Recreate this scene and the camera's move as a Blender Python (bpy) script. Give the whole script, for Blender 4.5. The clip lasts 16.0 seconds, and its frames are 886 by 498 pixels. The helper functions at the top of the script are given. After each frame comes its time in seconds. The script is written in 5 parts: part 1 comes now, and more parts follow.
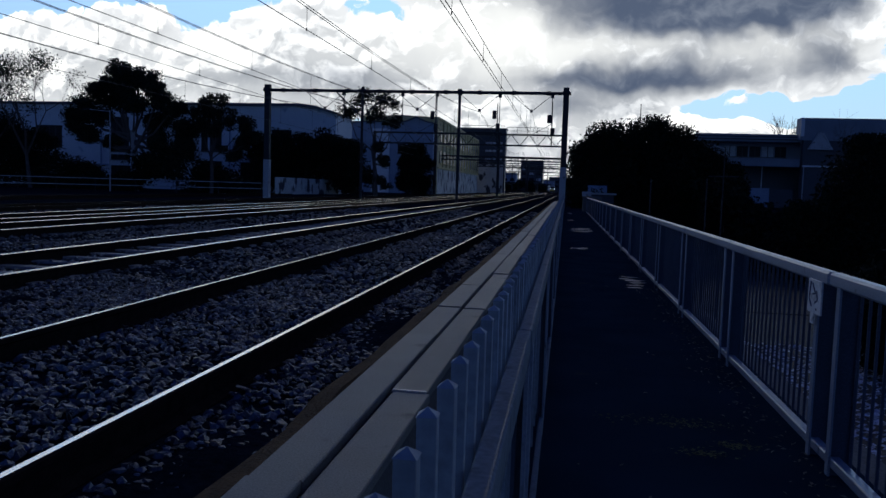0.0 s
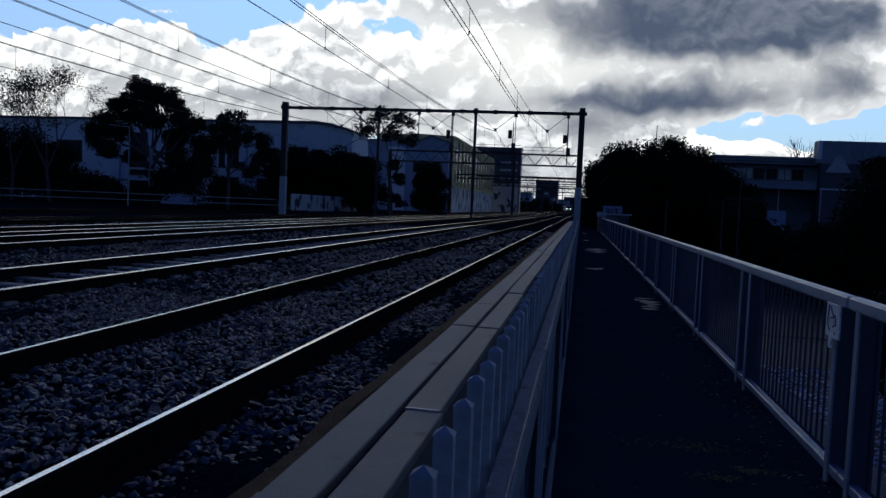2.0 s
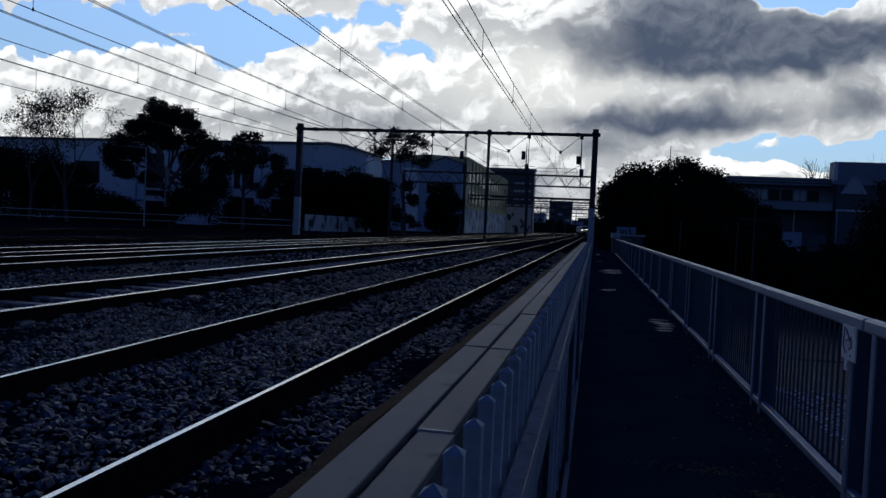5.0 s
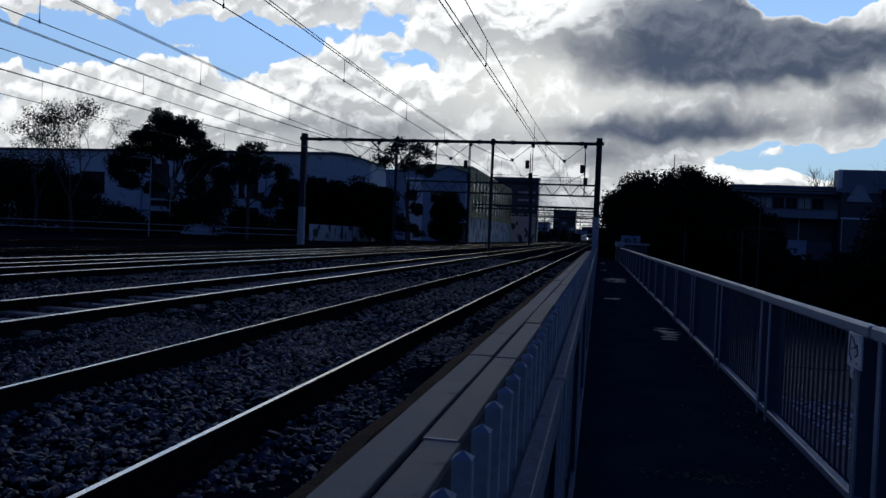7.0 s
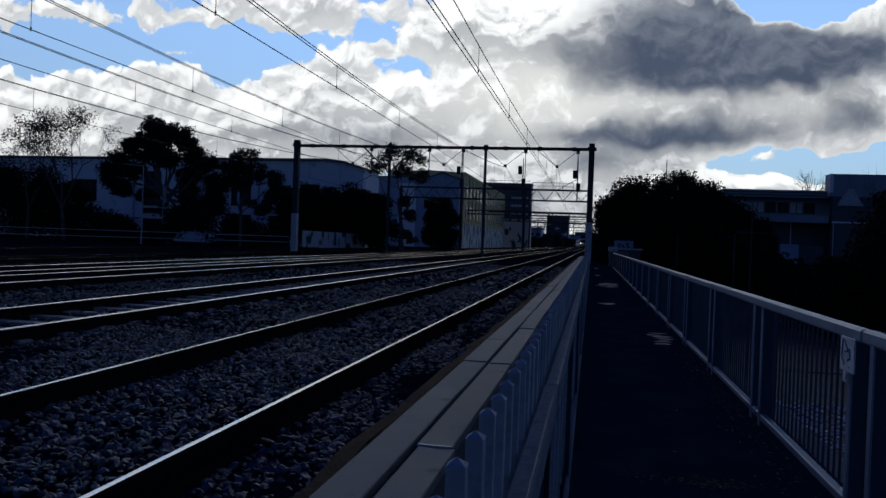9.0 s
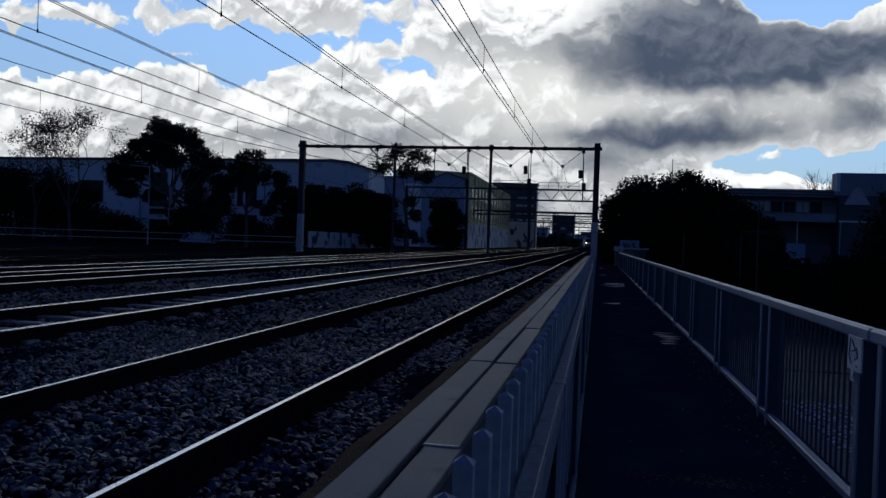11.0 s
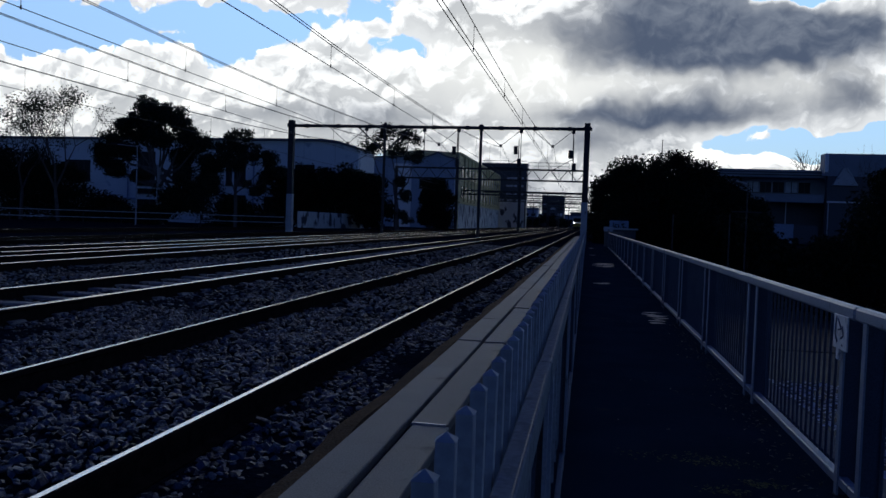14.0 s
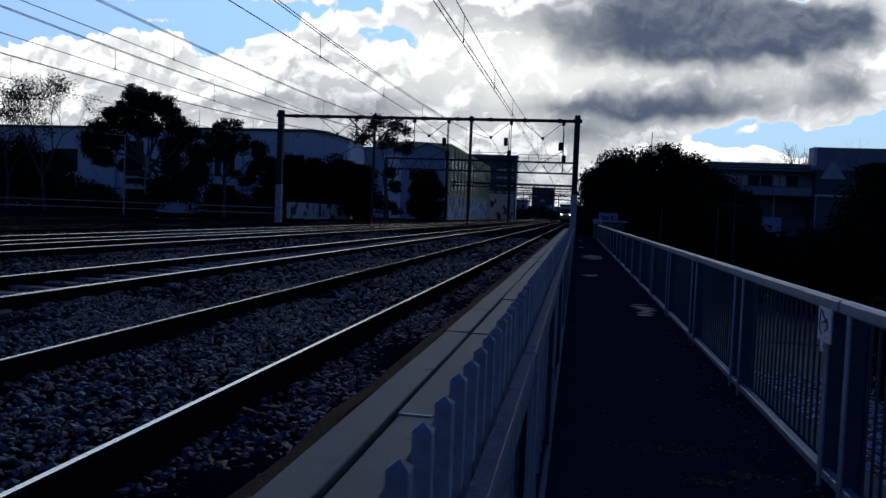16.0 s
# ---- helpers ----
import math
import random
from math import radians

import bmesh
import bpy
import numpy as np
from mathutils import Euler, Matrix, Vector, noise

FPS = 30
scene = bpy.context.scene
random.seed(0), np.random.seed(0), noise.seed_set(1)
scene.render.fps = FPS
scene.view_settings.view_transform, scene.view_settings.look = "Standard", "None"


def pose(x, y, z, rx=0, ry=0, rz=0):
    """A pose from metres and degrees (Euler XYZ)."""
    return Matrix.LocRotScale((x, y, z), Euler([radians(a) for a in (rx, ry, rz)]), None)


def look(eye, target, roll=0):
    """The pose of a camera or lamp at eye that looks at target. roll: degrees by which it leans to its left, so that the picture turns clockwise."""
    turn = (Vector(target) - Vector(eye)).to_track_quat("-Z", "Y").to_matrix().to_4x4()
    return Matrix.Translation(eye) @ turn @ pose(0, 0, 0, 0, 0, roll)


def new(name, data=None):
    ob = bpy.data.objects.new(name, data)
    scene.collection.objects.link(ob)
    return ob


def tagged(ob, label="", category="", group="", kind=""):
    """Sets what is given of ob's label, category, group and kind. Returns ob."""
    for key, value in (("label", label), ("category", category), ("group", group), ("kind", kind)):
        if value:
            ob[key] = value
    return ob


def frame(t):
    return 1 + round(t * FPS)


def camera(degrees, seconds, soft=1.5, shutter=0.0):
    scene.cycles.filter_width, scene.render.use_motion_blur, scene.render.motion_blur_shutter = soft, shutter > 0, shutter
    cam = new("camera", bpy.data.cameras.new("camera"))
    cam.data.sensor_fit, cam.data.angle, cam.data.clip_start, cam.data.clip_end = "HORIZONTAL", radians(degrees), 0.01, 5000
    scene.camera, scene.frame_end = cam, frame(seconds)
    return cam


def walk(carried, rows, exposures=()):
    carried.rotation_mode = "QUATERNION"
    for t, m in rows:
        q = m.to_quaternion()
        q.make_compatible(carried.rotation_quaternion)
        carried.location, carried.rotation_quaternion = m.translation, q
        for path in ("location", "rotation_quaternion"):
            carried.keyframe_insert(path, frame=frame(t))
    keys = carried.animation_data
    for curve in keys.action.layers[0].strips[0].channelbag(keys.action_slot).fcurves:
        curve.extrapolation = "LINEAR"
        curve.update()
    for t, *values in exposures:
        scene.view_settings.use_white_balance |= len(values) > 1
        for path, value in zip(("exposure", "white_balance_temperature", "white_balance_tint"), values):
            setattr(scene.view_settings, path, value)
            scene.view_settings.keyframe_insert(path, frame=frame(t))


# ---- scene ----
cam = camera(59.4, 16.0)

# seconds, eye, target and roll of a camera held by hand over the rail
PATH = [
    (0, (-0.001, -0.008, 1.657), (-0.307, 1.962, 1.498), 1.8),
    (0.5, (-0.006, -0.011, 1.655), (-0.321, 1.959, 1.51), 2.2),
    (1, (-0.006, -0.012, 1.659), (-0.33, 1.957, 1.523), 2.5),
    (1.5, (-0.006, -0.012, 1.655), (-0.34, 1.956, 1.531), 2.6),
    (2, (-0.007, -0.009, 1.656), (-0.351, 1.958, 1.543), 2.5),
    (2.5, (-0.006, -0.021, 1.66), (-0.357, 1.946, 1.566), 2.5),
    (3, (-0.007, -0.021, 1.659), (-0.363, 1.946, 1.584), 2.6),
    (3.5, (-0.005, -0.019, 1.659), (-0.366, 1.947, 1.594), 2.5),
    (6, (0.0, -0.03, 1.655), (-0.391, 1.93, 1.598), 2.6),
    (6.5, (-0.002, -0.03, 1.651), (-0.396, 1.93, 1.605), 2.5),
    (7, (-0.003, -0.037, 1.655), (-0.395, 1.924, 1.617), 2.4),
    (7.5, (-0.001, -0.04, 1.656), (-0.391, 1.922, 1.627), 2.3),
    (8, (0.0, -0.032, 1.657), (-0.387, 1.93, 1.628), 2.2),
    (8.5, (-0.006, -0.032, 1.654), (-0.384, 1.932, 1.628), 2.3),
    (9, (-0.002, -0.037, 1.656), (-0.378, 1.927, 1.634), 2.1),
    (11.5, (-0.003, -0.04, 1.653), (-0.395, 1.922, 1.63), 2.0),
    (12, (-0.001, -0.041, 1.655), (-0.391, 1.92, 1.623), 2.1),
    (12.5, (0.0, -0.02, 1.648), (-0.393, 1.941, 1.603), 2.1),
    (13, (0.005, -0.02, 1.647), (-0.387, 1.941, 1.59), 2.1),
    (13.5, (0.004, -0.027, 1.647), (-0.375, 1.935, 1.582), 2.1),
    (14, (0.004, -0.023, 1.647), (-0.359, 1.943, 1.575), 2.0),
    (14.5, (0.002, -0.024, 1.648), (-0.354, 1.942, 1.57), 2.1),
    (15, (0.006, -0.019, 1.647), (-0.345, 1.948, 1.563), 2.1),
    (15.5, (0.006, -0.02, 1.644), (-0.337, 1.948, 1.556), 2.3),
    (16, (0.018, -0.017, 1.646), (-0.318, 1.953, 1.553), 2.3),
]

EXPOSURES = [(0, 0.0, 6000, 10), (1.5, -0.09, 6000, 10), (3.5, -0.26, 6000, 10), (6, -0.32, 6000, 10), (8, -0.38, 6000, 10),
             (11.5, -0.40, 6000, 10), (12.5, -0.28, 6000, 10), (13.5, -0.14, 6000, 10), (16, -0.13, 6000, 10)]
walk(cam, [(t, look(eye, target, roll)) for t, eye, target, roll in PATH], EXPOSURES)


# ---- sky and sun ----
def make_world():
    world = bpy.data.worlds.new("sky")
    scene.world = world
    world.use_nodes = True
    nt = world.node_tree
    nt.nodes.clear()

    def node(tree, kind):
        return tree.nodes.new(kind)

    def put(tree, socket, value):
        if isinstance(value, bpy.types.NodeSocket):
            tree.links.new(value, socket)
        else:
            socket.default_value = value

    def calc(tree, op, a, b=0.0, clamp=False):
        n = node(tree, "ShaderNodeMath")
        n.operation, n.use_clamp = op, clamp
        put(tree, n.inputs[0], a)
        put(tree, n.inputs[1], b)
        return n.outputs[0]

    def vec(tree, op, a, b):
        n = node(tree, "ShaderNodeVectorMath")
        n.operation = op
        put(tree, n.inputs[0], a)
        put(tree, n.inputs[1], b)
        return n.outputs["Value"] if op in ("LENGTH", "DOT_PRODUCT", "DISTANCE") else n.outputs[0]

    def ramp(tree, value, low, high, smooth=True):
        n = node(tree, "ShaderNodeMapRange")
        n.interpolation_type = "SMOOTHSTEP" if smooth else "LINEAR"
        put(tree, n.inputs[0], value)
        n.inputs[1].default_value, n.inputs[2].default_value = low, high
        return n.outputs[0]

    def mix(tree, fac, a, b):
        n = node(tree, "ShaderNodeMix")
        n.data_type = "RGBA"
        put(tree, n.inputs[0], fac)
        put(tree, n.inputs[6], a)
        put(tree, n.inputs[7], b)
        return n.outputs[2]

    # cloud banks and clear gaps on the plane (sideways / ahead, up / ahead): centre, radii, weight
    west_banks = [(-0.810, 0.311, 0.084, 0.025, 0.62), (-0.629, 0.306, 0.097, 0.019, 0.55), (-0.468, 0.311, 0.125, 0.028, 0.80),
                  (-0.369, 0.302, 0.064, 0.026, 0.80), (-0.566, 0.244, 0.039, 0.007, 0.55), (-0.288, 0.251, 0.028, 0.011, 0.60),
                  (-0.560, 0.204, 0.030, 0.022, 0.85), (-0.616, 0.192, 0.052, 0.030, 0.90), (-0.704, 0.176, 0.072, 0.032, 0.90),
                  (-0.806, 0.188, 0.084, 0.026, 0.90), (-0.859, 0.221, 0.024, 0.021, 0.60), (-0.676, 0.128, 0.323, 0.036, 1.20),
                  (-0.504, 0.161, 0.051, 0.022, 0.70)]
    middle_banks = [(-0.349, 0.227, 0.036, 0.026, 0.95), (-0.406, 0.204, 0.041, 0.028, 0.90), (-0.310, 0.204, 0.039, 0.027, 0.90),
                    (-0.446, 0.173, 0.049, 0.026, 0.80), (-0.340, 0.163, 0.119, 0.038, 1.10), (-0.250, 0.171, 0.046, 0.022, 0.80),
                    (-0.299, 0.121, 0.204, 0.027, 1.20), (-0.198, 0.286, 0.057, 0.044, 1.05), (-0.101, 0.270, 0.095, 0.054, 1.10),
                    (-0.134, 0.186, 0.081, 0.037, 1.10), (-0.208, 0.167, 0.038, 0.022, 0.70), (-0.061, 0.179, 0.079, 0.040, 1.10),
                    (-0.036, 0.269, 0.106, 0.057, 1.10), (-0.169, 0.221, 0.025, 0.013, -0.70)]
    east_banks = [(0.061, 0.275, 0.137, 0.067, 1.20), (0.130, 0.236, 0.100, 0.042, 1.10), (0.221, 0.247, 0.039, 0.025, 0.90),
                  (0.278, 0.249, 0.044, 0.030, 0.95), (0.320, 0.285, 0.037, 0.030, 0.90), (0.260, 0.215, 0.101, 0.022, 1.10),
                  (0.099, 0.170, 0.135, 0.031, 1.10), (0.230, 0.177, 0.109, 0.033, 1.10), (0.324, 0.171, 0.043, 0.040, 1.00),
                  (0.032, 0.142, 0.111, 0.024, 1.10), (0.167, 0.130, 0.059, 0.014, 0.90), (-0.037, 0.103, 0.121, 0.026, 1.00),
                  (0.095, 0.105, 0.041, 0.018, 0.80), (0.215, 0.111, 0.026, 0.008, 0.80), (0.280, 0.126, 0.035, 0.009, 0.70),
                  (0.202, 0.079, 0.169, 0.011, 1.00), (0.326, 0.130, 0.025, 0.009, 0.60)]
    grey_bases = [(0.105, 0.257, 0.140, 0.050, 1.00), (0.163, 0.218, 0.145, 0.028, 0.90), (0.227, 0.239, 0.038, 0.020, 0.90),
                  (0.284, 0.242, 0.050, 0.027, 1.00), (0.133, 0.148, 0.153, 0.024, 0.68), (0.035, 0.140, 0.110, 0.015, 0.60),
                  (-0.339, 0.145, 0.127, 0.021, 0.50), (-0.341, 0.191, 0.036, 0.012, 0.50), (0.019, 0.105, 0.118, 0.018, 0.60),
                  (-0.677, 0.160, 0.107, 0.023, 0.25), (-0.245, 0.126, 0.108, 0.018, 0.35), (-0.071, 0.251, 0.079, 0.029, 0.10),
                  (-0.839, 0.313, 0.047, 0.013, 0.30), (-0.502, 0.134, 0.076, 0.016, 0.30), (0.312, 0.168, 0.045, 0.022, 0.75), (0.140, 0.310, 0.110, 0.030, 0.70)]

    ray = node(nt, "ShaderNodeTexCoord").outputs["Generated"]
    xyz = node(nt, "ShaderNodeSeparateXYZ")
    put(nt, xyz.inputs[0], ray)
    ahead = calc(nt, "MAXIMUM", xyz.outputs[1], 0.08)
    plane = node(nt, "ShaderNodeCombineXYZ")
    put(nt, plane.inputs[0], calc(nt, "DIVIDE", xyz.outputs[0], ahead))
    put(nt, plane.inputs[1], calc(nt, "DIVIDE", xyz.outputs[2], ahead))
    at = plane.outputs[0]

    def noise_at(place, scale, detail, rough=0.5):
        n = node(nt, "ShaderNodeTexNoise")
        n.noise_dimensions = "2D"
        put(nt, n.inputs["Vector"], place)
        n.inputs["Scale"].default_value, n.inputs["Detail"].default_value, n.inputs["Roughness"].default_value = scale, detail, rough
        return n

    shift = vec(nt, "SUBTRACT", noise_at(at, 14.0, 3.0).outputs["Color"], (0.5, 0.5, 0.5))
    warped = vec(nt, "ADD", at, vec(nt, "MULTIPLY", shift, (0.055, 0.045, 0)))

    def bump_of(place, u, v, ru, rv, w):
        off = vec(nt, "MULTIPLY", vec(nt, "SUBTRACT", place, (u, v, 0)), (1 / ru, 1 / rv, 0))
        return calc(nt, "MULTIPLY", calc(nt, "EXPONENT", calc(nt, "MULTIPLY", vec(nt, "DOT_PRODUCT", off, off), -0.8)), w), off

    total, rise = None, None
    # banks at -2.7, -9 and 0.53 are added out of view to light fences, rails
    for u, v, ru, rv, w in [*west_banks, *middle_banks, *east_banks, (-0.30, 0.015, 1.6, 0.05, 1.3), (-2.7, 0.4, 1.0, 0.5, 0.9), (-9.0, 1.0, 5.0, 4.0, 1.1),
                            (-0.30, 0.53, 0.80, 0.11, 1.0), (-0.06, 0.072, 0.10, 0.030, 0.8), (0.240, 0.306, 0.050, 0.024, -1.7), (0.29, 0.116, 0.085, 0.014, -0.9)]:
        bump, off = bump_of(warped, u, v, ru, rv, w)
        up = calc(nt, "MULTIPLY", vec(nt, "DOT_PRODUCT", off, (-0.25, 1, 0)), bump)
        total = bump if total is None else calc(nt, "ADD", total, bump)
        rise = up if rise is None else calc(nt, "ADD", rise, up)
    wide = vec(nt, "MULTIPLY", warped, (1, 1.25, 1))
    puffs = noise_at(wide, 17.0, 8.0, 0.55).outputs["Fac"]
    puffs_above = noise_at(vec(nt, "ADD", wide, (-0.004, 0.014, 0)), 17.0, 8.0, 0.55).outputs["Fac"]
    here = calc(nt, "ADD", total, calc(nt, "MULTIPLY", calc(nt, "SUBTRACT", puffs, 0.5), 1.5))
    cover = ramp(nt, here, 0.61, 0.74)
    slope = calc(nt, "ADD", calc(nt, "MULTIPLY", rise, 0.55), calc(nt, "MULTIPLY", calc(nt, "SUBTRACT", puffs, puffs_above), 3.2))
    lit = ramp(nt, slope, -0.28, 0.50)
    thick = ramp(nt, here, 0.7, 1.7)

    sky = node(nt, "ShaderNodeTexSky")
    sky.sky_type, sky.sun_disc, sky.sun_elevation, sky.sun_rotation = "NISHITA", False, SUN_UP, SUN_ROUND
    sky.air_density, sky.dust_density, sky.ozone_density = 1.0, 0.0, 4.0
    blue = node(nt, "ShaderNodeVectorMath")
    blue.operation = "SCALE"
    put(nt, blue.inputs[0], sky.outputs[0])
    n = node(nt, "ShaderNodeMapRange")    # the low sky is dimmed by thin haze
    put(nt, n.inputs[0], xyz.outputs[2])
    n.inputs[1].default_value, n.inputs[2].default_value, n.inputs[3].default_value, n.inputs[4].default_value = 0.06, 0.24, 0.080, 0.16
    put(nt, blue.inputs["Scale"], n.outputs[0])

    shade = None
    for entry in [*grey_bases, (-0.12, 0.045, 0.16, 0.030, 0.75), (-0.45, 0.085, 0.25, 0.035, 0.3)]:
        s, _ = bump_of(warped, *entry)
        shade = s if shade is None else calc(nt, "ADD", shade, s)
    shade = calc(nt, "MULTIPLY", ramp(nt, calc(nt, "ADD", shade, calc(nt, "MULTIPLY", calc(nt, "SUBTRACT", puffs, 0.5), 0.60)), 0.15, 1.10), ramp(nt, here, 0.5, 1.0), clamp=True)
    body = mix(nt, thick, (0.90, 0.885, 0.84, 1), (0.66, 0.655, 0.63, 1))
    # thin cloud lit from behind by the hidden sun
    sunny = calc(nt, "ADD", bump_of(warped, -0.07, 0.190, 0.15, 0.045, 0.9)[0], bump_of(warped, 0.24, 0.190, 0.12, 0.018, 0.6)[0], clamp=True)
    body = mix(nt, sunny, body, (1.12, 1.08, 0.97, 1))
    bright = mix(nt, lit, body, (1.40, 1.36, 1.26, 1))
    grey = mix(nt, ramp(nt, slope, -0.7, 1.1), (0.095, 0.12, 0.175, 1), (0.26, 0.285, 0.33, 1))
    cloud = mix(nt, shade, bright, grey)
    clear = mix(nt, 0.22, blue.outputs[0], (0.62, 0.72, 0.86, 1))    # a thin veil over the blue
    front = mix(nt, cover, clear, cloud)
    # unseen sky set as fill light: dim blue dome overhead, brighter low behind
    unseen_sky = node(nt, "ShaderNodeTexNoise")
    put(nt, unseen_sky.inputs["Vector"], ray)
    unseen_sky.inputs["Scale"].default_value, unseen_sky.inputs["Detail"].default_value = 2.5, 4.0
    dome = mix(nt, unseen_sky.outputs["Fac"], (0.0006, 0.006, 0.070, 1), (0.0015, 0.012, 0.11, 1))
    low = mix(nt, unseen_sky.outputs["Fac"], (0.062, 0.115, 0.245, 1), (0.105, 0.182, 0.35, 1))
    back = mix(nt, ramp(nt, xyz.outputs[2], 0.55, 0.12), dome, low)
    facing = calc(nt, "MULTIPLY", ramp(nt, vec(nt, "DOT_PRODUCT", ray, (-0.174, 0.985, 0)), 0.30, 0.78), ramp(nt, xyz.outputs[2], 0.60, 0.42))
    colour = mix(nt, facing, back, front)
    bg = node(nt, "ShaderNodeBackground")
    put(nt, bg.inputs[0], colour)
    bg.inputs[1].default_value = 1.0
    out = node(nt, "ShaderNodeOutputWorld")
    nt.links.new(bg.outputs[0], out.inputs[0])


SUN_UP, SUN_ROUND = radians(36), radians(4)
SUN_DIR = (math.cos(SUN_UP) * math.sin(SUN_ROUND), math.cos(SUN_UP) * math.cos(SUN_ROUND), math.sin(SUN_UP))
make_world()
lamp = bpy.data.lights.new("sun", "SUN")
lamp.energy, lamp.angle, lamp.color = 0.05, radians(12), (1.0, 0.95, 0.86)
new("sun", lamp).matrix_world = look((0, 0, 60), tuple(c - 10 * s for c, s in zip((0, 0, 60), SUN_DIR)))


# ---- materials ----
def material(name, dark, light, rough=0.8, metal=0.0, scale=6.0, bump=0.2, bump_scale=60.0, rand=0.0, spots=None,
             spot_scale=2.0, spot_edge=(0.6, 0.7), spec=0.5, island=0.0, stretch=(1, 1, 1)):
    """A surface with a large stain pattern, a fine grain with relief, and where asked a change from piece to piece."""
    m = bpy.data.materials.new(name)
    m.use_nodes = True
    nt = m.node_tree
    b = nt.nodes["Principled BSDF"]
    tc = nt.nodes.new("ShaderNodeTexCoord")
    mp = nt.nodes.new("ShaderNodeMapping")
    mp.inputs["Scale"].default_value = stretch
    geo = nt.nodes.new("ShaderNodeNewGeometry")
    nt.links.new(geo.outputs["Position"] if rand == 0 and island == 0 else tc.outputs["Object"], mp.inputs[0])

    def noise_fac(s, detail):
        n = nt.nodes.new("ShaderNodeTexNoise")
        n.inputs["Scale"].default_value, n.inputs["Detail"].default_value = s, detail
        nt.links.new(mp.outputs[0], n.inputs["Vector"])
        return n.outputs["Fac"]

    def blend(fac, a, c, kind="MIX"):
        n = nt.nodes.new("ShaderNodeMix")
        n.data_type, n.blend_type = "RGBA", kind
        for sock, value in ((n.inputs[0], fac), (n.inputs[6], a), (n.inputs[7], c)):
            if isinstance(value, bpy.types.NodeSocket):
                nt.links.new(value, sock)
            else:
                sock.default_value = value
        return n.outputs[2]

    def steps(value, low, high):
        n = nt.nodes.new("ShaderNodeMapRange")
        nt.links.new(value, n.inputs[0])
        n.inputs[1].default_value, n.inputs[2].default_value = low, high
        return n.outputs[0]

    big, fine = noise_fac(scale, 5.0), noise_fac(bump_scale, 3.0)
    colour = blend(steps(big, 0.3, 0.7), (*dark, 1), (*light, 1))
    colour = blend(0.35, colour, blend(steps(fine, 0.3, 0.7), (*[c * 0.55 for c in dark], 1), (*[min(1, c * 1.3) for c in light], 1)))
    if spots:
        colour = blend(steps(noise_fac(spot_scale, 6.0), *spot_edge), colour, (*spots, 1))
    if rand or island:
        pick = nt.nodes.new("ShaderNodeObjectInfo").outputs["Random"] if rand else geo.outputs["Random Per Island"]
        amount = rand or island
        v = steps(pick, 0, 1)
        v.node.inputs[3].default_value, v.node.inputs[4].default_value = 1 - amount, 1 + amount
        hsv = nt.nodes.new("ShaderNodeHueSaturation")
        nt.links.new(colour, hsv.inputs["Color"])
        nt.links.new(v, hsv.inputs["Value"])
        colour = hsv.outputs[0]
    nt.links.new(colour, b.inputs["Base Color"])
    r = steps(big, 0.2, 0.8)
    r.node.inputs[3].default_value, r.node.inputs[4].default_value = max(0.02, rough - 0.1), min(1, rough + 0.1)
    nt.links.new(r, b.inputs["Roughness"])
    b.inputs["Metallic"].default_value = metal
    b.inputs["Specular IOR Level"].default_value = spec
    if bump:
        bp = nt.nodes.new("ShaderNodeBump")
        bp.inputs["Strength"].default_value, bp.inputs["Distance"].default_value = bump, 0.02
        nt.links.new(fine, bp.inputs["Height"])
        nt.links.new(bp.outputs[0], b.inputs["Normal"])
    return m


def glowing(name, colour, strength):
    m = bpy.data.materials.new(name)
    m.use_nodes = True
    b = m.node_tree.nodes["Principled BSDF"]
    b.inputs["Base Color"].default_value = (*colour, 1)
    b.inputs["Emission Color"].default_value = (*colour, 1)
    b.inputs["Emission Strength"].default_value = strength
    return m


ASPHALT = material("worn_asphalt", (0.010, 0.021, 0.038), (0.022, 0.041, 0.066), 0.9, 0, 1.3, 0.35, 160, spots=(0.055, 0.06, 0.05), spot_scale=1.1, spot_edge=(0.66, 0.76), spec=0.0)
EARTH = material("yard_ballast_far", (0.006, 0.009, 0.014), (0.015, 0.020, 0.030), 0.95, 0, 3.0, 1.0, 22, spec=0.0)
STONE = material("ballast_stone", (0.020, 0.027, 0.038), (0.095, 0.112, 0.14), 0.55, 0, 20, 0.3, 120, island=0.85, spec=0.5)
VERGE = material("dry_grass_soil", (0.05, 0.035, 0.02), (0.14, 0.09, 0.045), 0.95, 0, 5, 0.8, 60, spec=0.1)
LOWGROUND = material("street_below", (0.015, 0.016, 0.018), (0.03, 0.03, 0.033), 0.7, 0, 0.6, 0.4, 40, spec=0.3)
FLECKS = material("pale_flecks", (0.5, 0.5, 0.5), (0.8, 0.8, 0.8), 0.8, 0, 9, 0.3, 50, island=0.4)
LEAF_DRY = material("dry_fallen_leaf", (0.10, 0.09, 0.05), (0.26, 0.23, 0.15), 0.8, 0, 9, 0.3, 50, island=0.5)
CONCRETE = material("lid_concrete", (0.19, 0.19, 0.16), (0.285, 0.28, 0.24), 0.62, 0, 2.2, 0.3, 110, rand=0.08, spots=(0.12, 0.11, 0.105), spot_scale=3.0, spec=0.3)
WALLCON = material("retaining_concrete", (0.09, 0.09, 0.092), (0.17, 0.17, 0.17), 0.9, 0, 1.0, 0.4, 50, spec=0.2)
PAINT = material("blue_grey_fence_paint", (0.22, 0.255, 0.32), (0.30, 0.34, 0.41), 0.36, 0, 3.5, 0.05, 90, spots=(0.10, 0.10, 0.11), spot_scale=7, spot_edge=(0.66, 0.74), spec=0.45)
